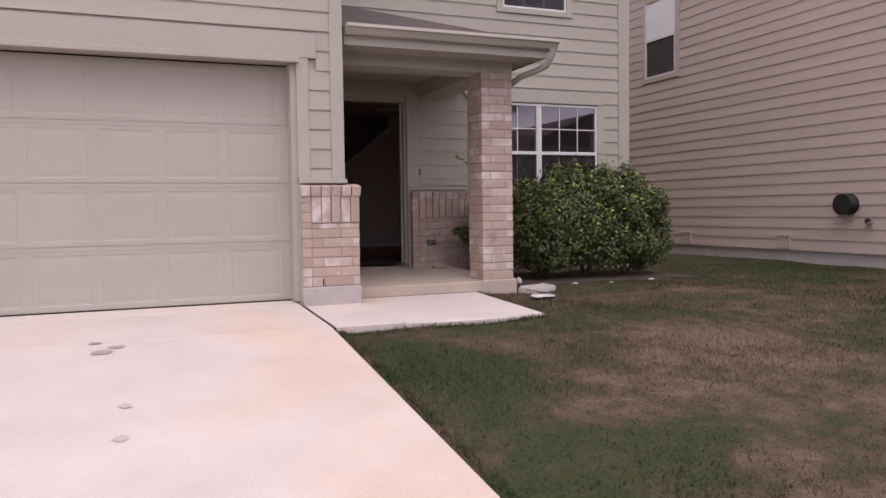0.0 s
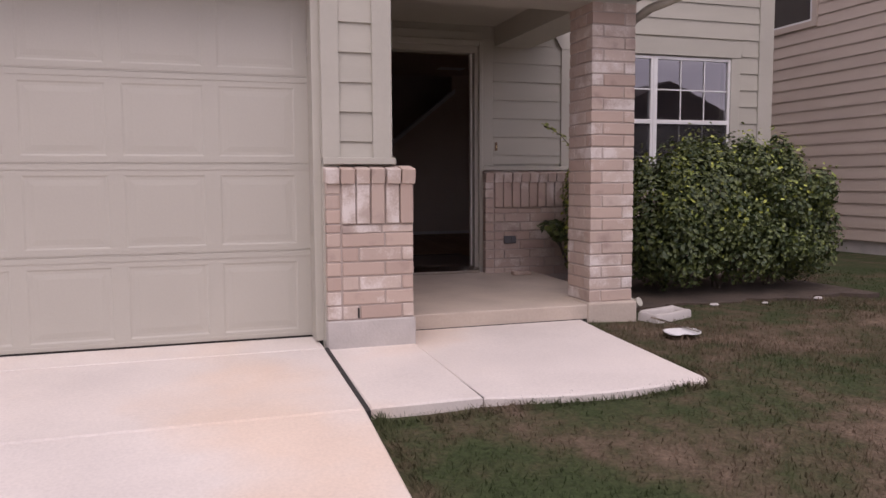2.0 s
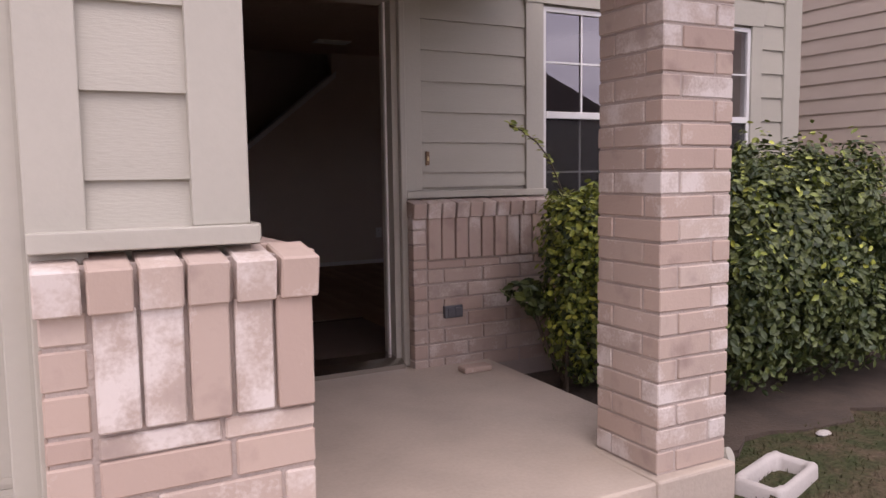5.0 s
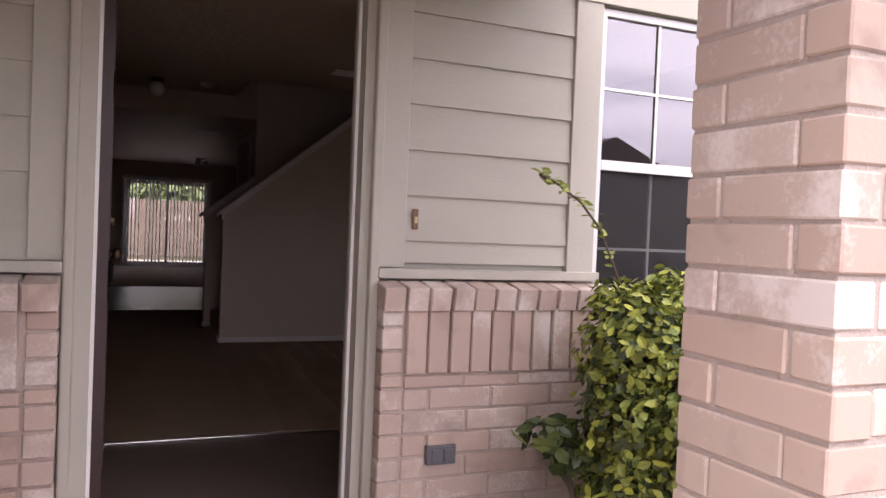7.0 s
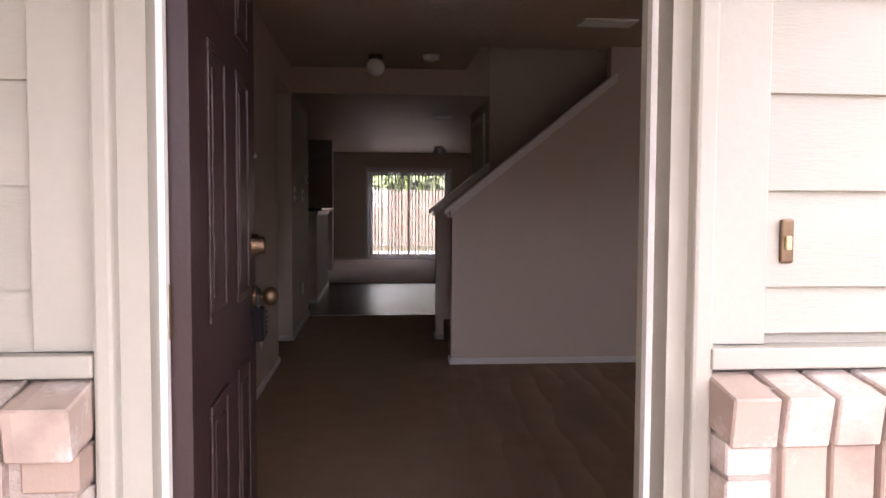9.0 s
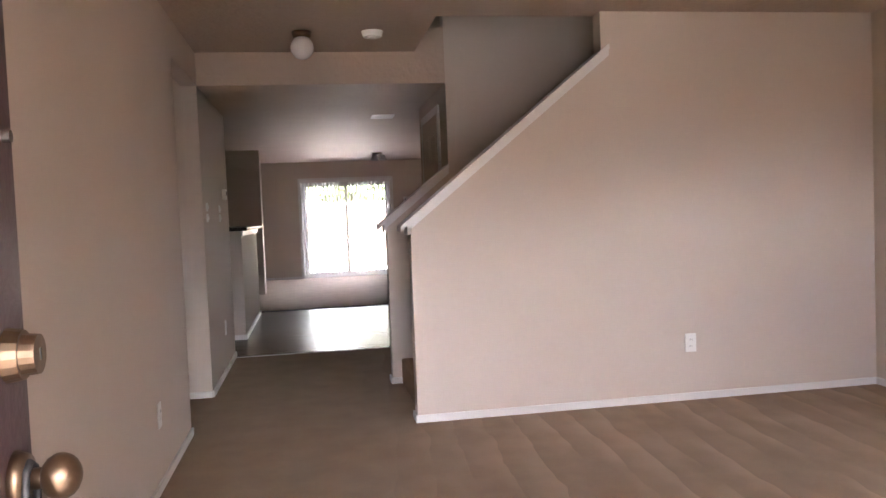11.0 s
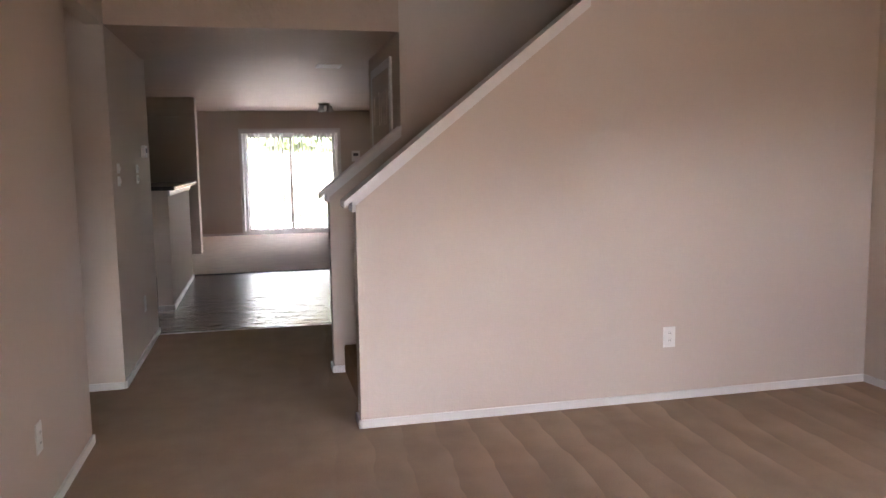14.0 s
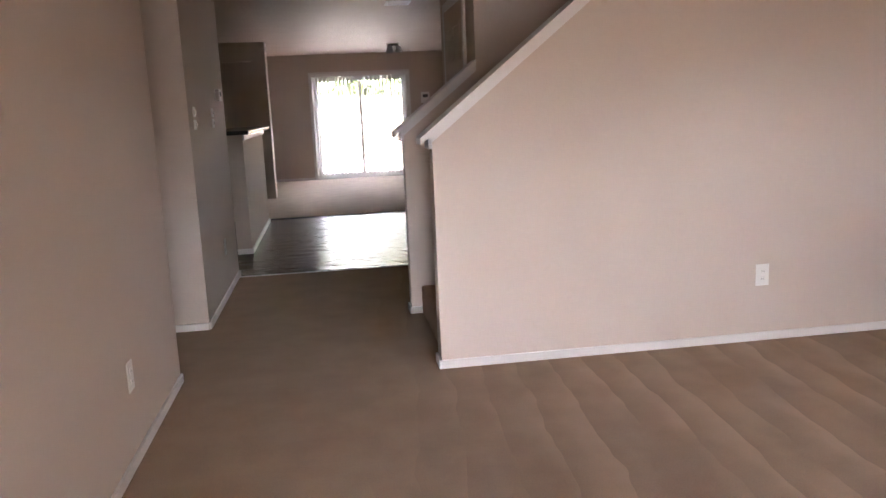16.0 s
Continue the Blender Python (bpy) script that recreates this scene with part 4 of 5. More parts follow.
hd = structure(thing("header", "beige dropped header and soffit over the hallway", "soffit"))
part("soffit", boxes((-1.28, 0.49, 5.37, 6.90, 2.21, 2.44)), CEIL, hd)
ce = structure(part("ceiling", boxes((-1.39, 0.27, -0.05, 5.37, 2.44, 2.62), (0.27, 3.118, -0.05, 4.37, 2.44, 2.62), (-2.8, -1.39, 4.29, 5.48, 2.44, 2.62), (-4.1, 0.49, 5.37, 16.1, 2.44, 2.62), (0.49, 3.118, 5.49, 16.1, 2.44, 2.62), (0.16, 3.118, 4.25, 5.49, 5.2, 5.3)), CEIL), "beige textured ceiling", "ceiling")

# baseboards
bb = structure(thing("baseboard", "white painted baseboards", "baseboard"))
H = 0.052


def base_x(x0, x1, face, out):
    part("baseboard", boxes((x0, x1, min(face, face + out * 0.014), max(face, face + out * 0.014), 0.006, H), bevel=0.003), BASE, bb)


def base_y(y0, y1, face, out):
    part("baseboard", boxes((min(face, face + out * 0.014), max(face, face + out * 0.014), y0, y1, 0.006, H), bevel=0.003), BASE, bb)


base_x(0.045, 3.118, 4.25, -1)
base_x(0.0, 0.10, 5.37, -1)
base_x(-2.7, -1.28, 5.37, -1)
base_y(4.236, 4.38, 0.045, -1)
base_y(5.356, 5.50, 0.012, -1)
base_y(-0.03, 4.40, -1.28, 1)
base_y(5.37, 7.03, -1.28, 1)
base_y(-0.03, 4.236, 3.118, -1)
base_x(-2.0, -0.80, 16.1, -1)
base_x(1.2, 3.118, 16.1, -1)
base_y(5.49, 5.62, 0.49, -1)
base_x(0.105, 3.118, -0.037, 1)

# kitchen bar: half wall and counter
bar = structure(thing("wall_bar", "beige half wall carrying the breakfast bar", "half wall"))
part("plaster", boxes((-1.41, -1.27, 8.08, 10.28, 0.0, 1.15)), WALLP, bar)
for b in ((-1.27, -1.256, 8.066, 10.29, 0.0, H), (-1.41, -1.27, 8.066, 8.08, 0.0, H), (-1.27, -1.25, 8.06, 10.29, 1.10, 1.15)):
    part("baseboard", boxes(b, bevel=0.003), BASE, bar)
top = thing("bar_top", "dark laminate breakfast bar top with pale edge", "countertop")
part("slab", boxes((-1.62, -1.20, 7.98, 10.45, 1.152, 1.19), bevel=0.004), COUNTER, top)
part("edge_strip", boxes((-1.199, -1.192, 7.98, 10.45, 1.174, 1.188)), BASE, top)
# closet door on the passage wall
cd = structure(thing("door_2", "white six-panel closet door with casing", "door"))
# leaf and panels take the beige wall paint: shade on the door put into its colour
part("leaf", boxes((0.474, 0.489, 5.73, 6.50, 0.012, 2.03)), WALLP, cd)
for y0, y1 in ((5.82, 6.08), (6.15, 6.41)):
    for z0, z1 in ((0.22, 0.80), (0.95, 1.55), (1.65, 1.90)):
        bm = bmesh.new()
        w = 0.02
        for a in ((y0, y1, z0, z0 + w), (y0, y1, z1 - w, z1), (y0, y0 + w, z0 + w, z1 - w), (y1 - w, y1, z0 + w, z1 - w)):
            add_box(bm, 0.470, 0.474, *a)
        part("panel", bm, WALLP, cd)
for b in ((0.472, 0.489, 5.665, 5.73, 0.0, 2.095), (0.472, 0.489, 6.50, 6.565, 0.0, 2.095), (0.472, 0.489, 5.73, 6.50, 2.03, 2.095)):
    part("casing", boxes(b, bevel=0.003), BASE, cd)
smooth(part("knob", ball(bmesh.new(), 0.027, Matrix.Translation((0.45, 5.80, 0.92))), BRASS, cd))

# sliding patio door and vertical blind
pd = structure(thing("door_3", "white sliding glass patio door", "patio door"))
for b in ((-0.72, -0.67, 16.1, 16.2, 0.0, 2.03), (1.08, 1.13, 16.1, 16.2, 0.0, 2.03), (-0.67, 1.08, 16.1, 16.2, 1.98, 2.03), (-0.67, 1.08, 16.1, 16.2, 0.0, 0.04)):
    part("door_frame", boxes(b), WHITE_VINYL, pd)
for x0, x1, y in ((-0.67, 0.235, 16.16), (0.175, 1.08, 16.12)):
    s = part("sash", boxes((x0, x0 + 0.055, y, y + 0.03, 0.04, 1.98), (x1 - 0.055, x1, y, y + 0.03, 0.04, 1.98), (x0 + 0.055, x1 - 0.055, y, y + 0.03, 1.92, 1.98), (x0 + 0.055, x1 - 0.055, y, y + 0.03, 0.04, 0.12)), WHITE_VINYL, pd)
    g = part("pane", boxes((x0 + 0.055, x1 - 0.055, y + 0.012, y + 0.016, 0.12, 1.92)), CLEAR, s)
    g.visible_shadow = False
for b in ((-0.79, -0.72, 16.07, 16.1, 0.0, 2.10), (1.13, 1.20, 16.07, 16.1, 0.0, 2.10), (-0.72, 1.13, 16.07, 16.1, 2.03, 2.10)):
    part("casing", boxes(b, bevel=0.003), BASE, pd)
blind = thing("vertical_blind", "white vertical blind with slats turned open", "blind")
part("headrail", boxes((-0.76, 1.16, 16.0, 16.05, 2.0, 2.06), bevel=0.004), WHITEP, blind)
slat_gap = 1.84 / 24
for i in range(25):
    if i in (5, 11, 12):
        continue
    x = -0.72 + i * slat_gap
    m = Matrix.Translation((x, 16.03, 0)) @ pose(0, 0, 0, 0, 0, 71 + rng.uniform(-4, 4))
    part("slat", add_box(bmesh.new(), -0.042, 0.042, -0.001, 0.001, 0.085, 1.995, m=m), SLAT, blind)

# ---- small fittings inside ----
lamp = thing("ceiling_lamp", "frosted glass globe lamp on a brass ceiling base, unlit", "ceiling lamp", at=(-0.535, 4.77, 2.44))
smooth(part("base", cyl(bmesh.new(), 0.055, 0.062, 0.035, pose(0, 0, -0.018)), BRASS, lamp))
smooth(part("globe", ball(bmesh.new(), 0.075, pose(0, 0, -0.10)), FROST, lamp, "frosted glass globe"))
sm = thing("smoke_detector", "round white smoke detector on the ceiling", "smoke detector", at=(-0.085, 4.76, 2.44))
part("body", cyl(bmesh.new(), 0.07, 0.06, 0.035, pose(0, 0, -0.0175, 180), 28), WHITEP, sm)
part("grille", cyl(bmesh.new(), 0.035, 0.03, 0.01, pose(0, 0, -0.039, 180), 20), WHITEP, sm)


def ceiling_vent(at, w, d, label):
    v = thing("ceiling_vent", label, "air vent", "ceiling vents", at=at)
    part("frame", boxes((-w / 2, w / 2, -d / 2, -d / 2 + 0.025, -0.012, 0), (-w / 2, w / 2, d / 2 - 0.025, d / 2, -0.012, 0), (-w / 2, -w / 2 + 0.025, -d / 2 + 0.025, d / 2 - 0.025, -0.012, 0), (w / 2 - 0.025, w / 2, -d / 2 + 0.025, d / 2 - 0.025, -0.012, 0)), WHITEP, v)
    part("backing", boxes((-w / 2 + 0.025, w / 2 - 0.025, -d / 2 + 0.025, d / 2 - 0.025, -0.004, -0.001)), BLACKP, v)
    n = int((d - 0.05) / 0.02)
    for i in range(n):
        y = -d / 2 + 0.035 + i * 0.02
        part("slat", boxes((-w / 2 + 0.025, w / 2 - 0.025, y - 0.006, y + 0.004, -0.011, -0.008)), WHITEP, v)
    return v


ceiling_vent((0.36, 8.95, 2.44), 0.26, 0.30, "white slatted ceiling air vent in the kitchen")
ceiling_vent((1.0, 3.50, 2.44), 0.36, 0.20, "white slatted ceiling air vent near the stairs")
spot = thing("ceiling_fixture", "small brass ceiling fixture with frosted shades, unlit", "ceiling lamp", at=(0.72, 14.05, 2.44))
smooth(part("base", cyl(bmesh.new(), 0.09, 0.11, 0.04, pose(0, 0, -0.02)), CHROME, spot))
for a in (0, 120, 240):
    smooth(part("shade", cyl(bmesh.new(), 0.065, 0.035, 0.10, pose(0.10 * math.cos(radians(a)), 0.10 * math.sin(radians(a)), -0.10)), FROST, spot))


def wall_plate(name, label, category, at, rz, w, h, kind):
    p = thing(name, label, category, "wall plates", at=at)
    p.rotation_euler = (0, 0, radians(rz))
    part("plate", boxes((-w / 2, w / 2, -0.006, 0.0, -h / 2, h / 2), bevel=0.002), WHITEP, p)
    if kind == "outlet":
        for dz in (-0.02, 0.02):
            s = part("socket", boxes((-0.016, 0.016, -0.009, -0.006, dz - 0.013, dz + 0.013), bevel=0.002), WHITEP, p)
            part("slot", boxes((-0.007, -0.005, -0.0095, -0.009, dz - 0.005, dz + 0.005)), BLACKP, s)
            part("slot", boxes((0.005, 0.007, -0.0095, -0.009, dz - 0.005, dz + 0.005)), BLACKP, s)
    else:
        part("toggle", boxes((-0.006, 0.006, -0.016, -0.006, -0.012, 0.012), bevel=0.002), WHITEP, p)
    return p


wall_plate("outlet", "white wall outlet above the baseboard", "outlet", (1.80, 4.25, 0.37), 0, 0.075, 0.118, "outlet")
wall_plate("outlet", "white wall outlet above the baseboard", "outlet", (-1.28, 3.51, 0.35), 90, 0.075, 0.118, "outlet")
wall_plate("outlet", "white wall outlet above the baseboard", "outlet", (-1.28, 6.35, 0.37), 90, 0.075, 0.118, "outlet")
for y, z in ((5.575, 1.365), (5.575, 1.285), (6.34, 1.36), (6.34, 1.285)):
    wall_plate("light_switch", "white light switch on the passage wall", "light switch", (-1.28, y, z), 90, 0.085, 0.062, "switch")
th = thing("thermostat", "small white thermostat on the passage wall", "thermostat", at=(-1.28, 6.66, 1.49))
part("case", boxes((0.0, 0.03, -0.06, 0.06, -0.045, 0.045), bevel=0.006), WHITEP, th)
part("display", boxes((0.03, 0.032, -0.03, 0.03, -0.01, 0.025)), GREYP, th)
pn = thing("wall_intercom", "small pale wall intercom panel on the far wall", "intercom", at=(1.50, 16.1, 1.54))
part("case", boxes((-0.085, 0.085, -0.03, 0.0, -0.11, 0.11), bevel=0.006), WHITEP, pn)
part("display", boxes((-0.05, 0.05, -0.033, -0.03, 0.0, 0.06)), GREYP, pn)

for ob in list(scene.objects):
    if ob not in outer and ob.parent is None:
        ob.location.y += INSET

# ---- porch fittings ----
bell = thing("doorbell", "narrow brass doorbell with a worn cream button", "doorbell", at=(0.219, -0.022, 1.153))
part("plate", boxes((-0.012, 0.012, 0.0, 0.012, -0.04, 0.04), bevel=0.004), BRASS, bell)
part("button", boxes((-0.006, 0.006, -0.006, 0.0, -0.016, 0.010), bevel=0.003), CREAM, bell)
po = thing("outdoor_outlet", "grey weatherproof outlet cover in the brickwork", "outlet", at=(0.325, -0.105, 0.258))
part("box", boxes((-0.060, 0.060, -0.018, 0.03, -0.036, 0.036), bevel=0.004), GREYP, po)
for dx in (-0.022, 0.028):
    part("flap", boxes((dx - 0.020, dx + 0.018, -0.026, -0.018, -0.025, 0.025), bevel=0.003), GREYP, po)
fr = thing("broken_brick", "loose broken brick lying on the porch floor", "brick", at=(0.36, -0.30, -0.06))
part("chunk", boxes((-0.09, 0.09, -0.045, 0.045, 0.0, 0.035), bevel=0.01), BRICK, fr)

# ---- lawn things ----
cb = thing("concrete_block", "pale hollow concrete block lying in the grass", "concrete block", at=(0.825, -1.955, -0.262))
cb.rotation_euler = (0.03, -0.02, radians(17))
bm = bmesh.new()
rim = []
for inset, z in ((0.0, 0.0), (0.004, 0.088), (0.014, 0.100), (0.034, 0.097), (0.044, 0.082), (0.050, 0.0)):
    hx, hy, rc = 0.20 - inset, 0.11 - inset, 0.035
    ring = []
    for q, (cx, cy) in enumerate(((hx - rc, hy - rc), (-hx + rc, hy - rc), (-hx + rc, -hy + rc), (hx - rc, -hy + rc))):
        for k in range(5):
            an = math.pi / 2 * (q + k / 4)
            wob = 0.006 * math.sin(3.1 * q + 1.7 * k)
            ring.append(bm.verts.new((cx + (rc + wob) * math.cos(an), cy + (rc + wob) * math.sin(an), z + (0.004 * math.sin(2.3 * q + k) if z > 0.05 else 0))))
    rim.append(ring)
for lo, hi in zip(rim, rim[1:]):
    for k in range(20):
        bm.faces.new((lo[k], lo[(k + 1) % 20], hi[(k + 1) % 20], hi[k]))
smooth(part("block", bm, PLINTH, cb))
sign = thing("yard_sign", "white rounded plastic yard sign lying face down on the lawn", "sign", at=(0.54, -2.585, -0.208))
sign.rotation_euler = (0.02, -0.03, radians(-12))
bm = bmesh.new()
vs = []
for k in range(28):
    an = k * math.tau / 28
    rr = 0.116 * (1.0 - 0.07 * math.cos(4 * an)) - (0.030 if k in (20, 21) else 0.0)
    vs.append(bm.verts.new((rr * math.cos(an) * 1.06, rr * math.sin(an) * 0.92, 0.012)))
f = bm.faces.new(vs)
ex = bmesh.ops.extrude_face_region(bm, geom=[f])
bmesh.ops.translate(bm, vec=(0, 0, 0.007), verts=[v for v in ex["geom"] if isinstance(v, bmesh.types.BMVert)])
bmesh.ops.recalc_face_normals(bm, faces=bm.faces[:])
part("panel", bm, SOLE, sign)
stake_m = pose(0.02, 0.19, 0.024, 0, 0, 98) @ pose(0, 0, 0, 0, 2, 0)
part("stake", add_box(add_box(bmesh.new(), -0.31, 0.31, -0.009, 0.009, -0.002, 0.002, m=stake_m), -0.31, 0.31, -0.002, 0.002, 0.002, 0.010, m=stake_m), CHROME, sign, "grey metal ground stake")
for px, py, s in ((1.45, -1.72, 0.03), (1.9, -1.78, 0.02), (2.5, -1.72, 0.03)):
    st = part("stone", ball(bmesh.new(), s, Matrix.Translation((px, py, -0.19)) @ Matrix.Diagonal((1.5, 1, 0.5, 1)), 8), PLINTH)
    tagged(st, "pale flat stone lying on the soil", "stone", "stones by the bed")

# ---- plants ----


def leaf_cloud(name, n, place, size, material, parent, seed):
    """Many small pointed leaves; place(rng) gives a point and the way a leaf faces."""
    r = random.Random(seed)
    verts, faces = [], []
    for _ in range(n):
        p, out = place(r)
        up = Vector((out[0] + r.uniform(-0.8, 0.8), out[1] + r.uniform(-0.8, 0.8), out[2] + r.uniform(-0.2, 1.0))).normalized()
        side = up.cross(Vector((r.uniform(-1, 1), r.uniform(-1, 1), r.uniform(-1, 1)))).normalized()
        fwd = side.cross(up)
        s = size * r.uniform(0.6, 1.25)
        w = s * 0.30
        i = len(verts)
        p = Vector(p)
        verts += [p - fwd * s * 0.5, p - fwd * s * 0.12 + side * w, p + fwd * s * 0.28 + side * w * 0.8, p + fwd * s * 0.55 - up * s * 0.1,
                  p + fwd * s * 0.28 - side * w * 0.8, p - fwd * s * 0.12 - side * w, p - up * s * 0.08]
        faces += [(i, i + 1, i + 6), (i + 1, i + 2, i + 6), (i + 2, i + 3, i + 6), (i + 3, i + 4, i + 6), (i + 4, i + 5, i + 6), (i + 5, i, i + 6)]
    me = bpy.data.meshes.new(name)
    me.from_pydata([tuple(v) for v in verts], [], faces)
    me.materials.append(material)
    ob = new(name, me)
    ob.parent = parent
    return ob


def blob_place(blobs):
    """Points near the skins of overlapping rounded clumps."""
    weights = [b[3] * b[5] for b in blobs]

    def place(r):
        cx, cy, cz, rx, ry, rz = r.choices(blobs, weights)[0]
        while True:
            v = Vector((r.gauss(0, 1), r.gauss(0, 1), r.gauss(0, 1)))
            if v.length > 0.1:
                break
        v.normalize()
        k = r.uniform(0.72, 1.06) if r.random() < 0.8 else r.uniform(0.3, 0.8)
        k += 0.10 * math.sin(v.x * 9 + cx * 5) * math.sin(v.z * 8 + cz * 7)
        return (cx + v.x * rx * k, cy + v.y * ry * k, max(cz + v.z * rz * k, -0.16)), v
    return place


def stems(parent, base, tips, r0, material=BARK):
    for t in tips:
        a, b = Vector(base) + Vector((rng.uniform(-0.06, 0.06), rng.uniform(-0.06, 0.06), 0)), Vector(t)
        mid = (a + b) / 2 + Vector((rng.uniform(-0.06, 0.06), rng.uniform(-0.06, 0.06), 0.04))
        tube("stem", [a, a.lerp(mid, 0.5), mid, mid.lerp(b, 0.6), b], r0, material, parent)


hedge = thing("hedge", "large rounded evergreen hedge with glossy green leaves under the window", "shrub")
hb_tufts = random.Random(21)
hb = [(1.35, -0.95, 0.45, 0.42, 0.50, 0.55), (1.75, -0.95, 0.55, 0.45, 0.55, 0.62), (2.2, -0.9, 0.60, 0.45, 0.55, 0.62), (2.65, -0.9, 0.52, 0.45, 0.55, 0.58), (2.95, -0.85, 0.38, 0.38, 0.48, 0.50), (1.5, -1.05, 0.22, 0.45, 0.48, 0.34), (2.2, -1.08, 0.25, 0.5, 0.48, 0.36), (2.8, -1.0, 0.2, 0.45, 0.45, 0.32), (2.0, -0.8, 0.98, 0.22, 0.25, 0.24), (2.45, -0.8, 0.95, 0.22, 0.25, 0.24)]
for _ in range(34):
    bx, by, bz, ba, bb_, bc = hb[hb_tufts.randrange(8)]
    ang, el = hb_tufts.uniform(-math.pi, 0.3), hb_tufts.uniform(0.0, 1.3)
    s = hb_tufts.uniform(0.08, 0.15)
    hb.append((bx + ba * math.cos(ang) * math.cos(el), by + bb_ * math.sin(ang) * math.cos(el), bz + bc * math.sin(el) - 0.03, s, s, s * 1.3))
leaf_cloud("crown", 38000, blob_place(hb), 0.044, LEAF, hedge, 3)
# young leaves set higher; their bright colour also paints the light on the hedge tops
leaf_cloud("young_growth", 1700, blob_place([(x, y - 0.04, z + 0.12, a, b, c) for x, y, z, a, b, c in hb[:5] + hb[8:]]), 0.040, LEAF2, hedge, 4)["label"] = "yellow-green young leaves, brightened as if lit from above"
for bx in (1.5, 2.1, 2.7):
    stems(hedge, (bx, -0.9, -0.19), [(bx + dx, -0.9 + dy, 0.35) for dx, dy in ((-0.3, -0.2), (0.0, 0.25), (0.3, -0.1), (0.15, -0.3))], 0.014)
pshrub = thing("porch_shrub", "leafy shrub with bright green new leaves beside the porch", "shrub")
pb = [(0.90, -0.50, 0.66, 0.17, 0.24, 0.24), (0.91, -0.55, 0.40, 0.19, 0.26, 0.28), (0.92, -0.58, 0.12, 0.20, 0.28, 0.26), (1.02, -0.42, 0.78, 0.13, 0.17, 0.13), (0.97, -0.80, 0.38, 0.18, 0.22, 0.36), (0.84, -0.62, 0.30, 0.10, 0.12, 0.12), (0.86, -0.40, 0.84, 0.07, 0.08, 0.07), (1.0, -0.6, 0.80, 0.07, 0.08, 0.09), (1.14, -0.48, 0.68, 0.18, 0.2, 0.23), (1.30, -0.46, 0.64, 0.18, 0.2, 0.26), (1.08, -0.44, 0.90, 0.07, 0.08, 0.06), (1.26, -0.42, 0.88, 0.09, 0.09, 0.07)]
leaf_cloud("crown", 4200, blob_place(pb), 0.046, LEAF, pshrub, 5)
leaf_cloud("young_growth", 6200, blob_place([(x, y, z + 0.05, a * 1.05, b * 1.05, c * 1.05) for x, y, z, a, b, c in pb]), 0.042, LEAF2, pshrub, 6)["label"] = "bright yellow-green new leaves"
leaf_cloud("low_branch_leaves", 110, blob_place([(0.62, -0.40, 0.40, 0.12, 0.08, 0.05), (0.70, -0.43, 0.32, 0.1, 0.08, 0.07)]), 0.075, LEAF, pshrub, 8)
stems(pshrub, (0.80, -0.5, -0.19), [(0.66, -0.42, 0.35), (0.85, -0.55, 0.5), (0.95, -0.6, 0.4), (0.88, -0.5, 0.8)], 0.012)
sprig = [(0.93, -0.40, 0.88), (0.88, -0.38, 1.02), (0.82, -0.37, 1.15), (0.74, -0.36, 1.24), (0.64, -0.36, 1.30), (0.56, -0.36, 1.33)]
tube("sprig", sprig, 0.0045, BARK, pshrub)


def sprig_place(r):
    t = r.random() ** 0.6 * (len(sprig) - 1.001)
    i = int(t)
    p = Vector(sprig[i]).lerp(Vector(sprig[i + 1]), t - i)
    return p + Vector((r.uniform(-0.025, 0.025), r.uniform(-0.02, 0.02), r.uniform(-0.02, 0.03))), (0, -0.4, 1)


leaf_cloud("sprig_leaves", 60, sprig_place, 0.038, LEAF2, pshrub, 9)


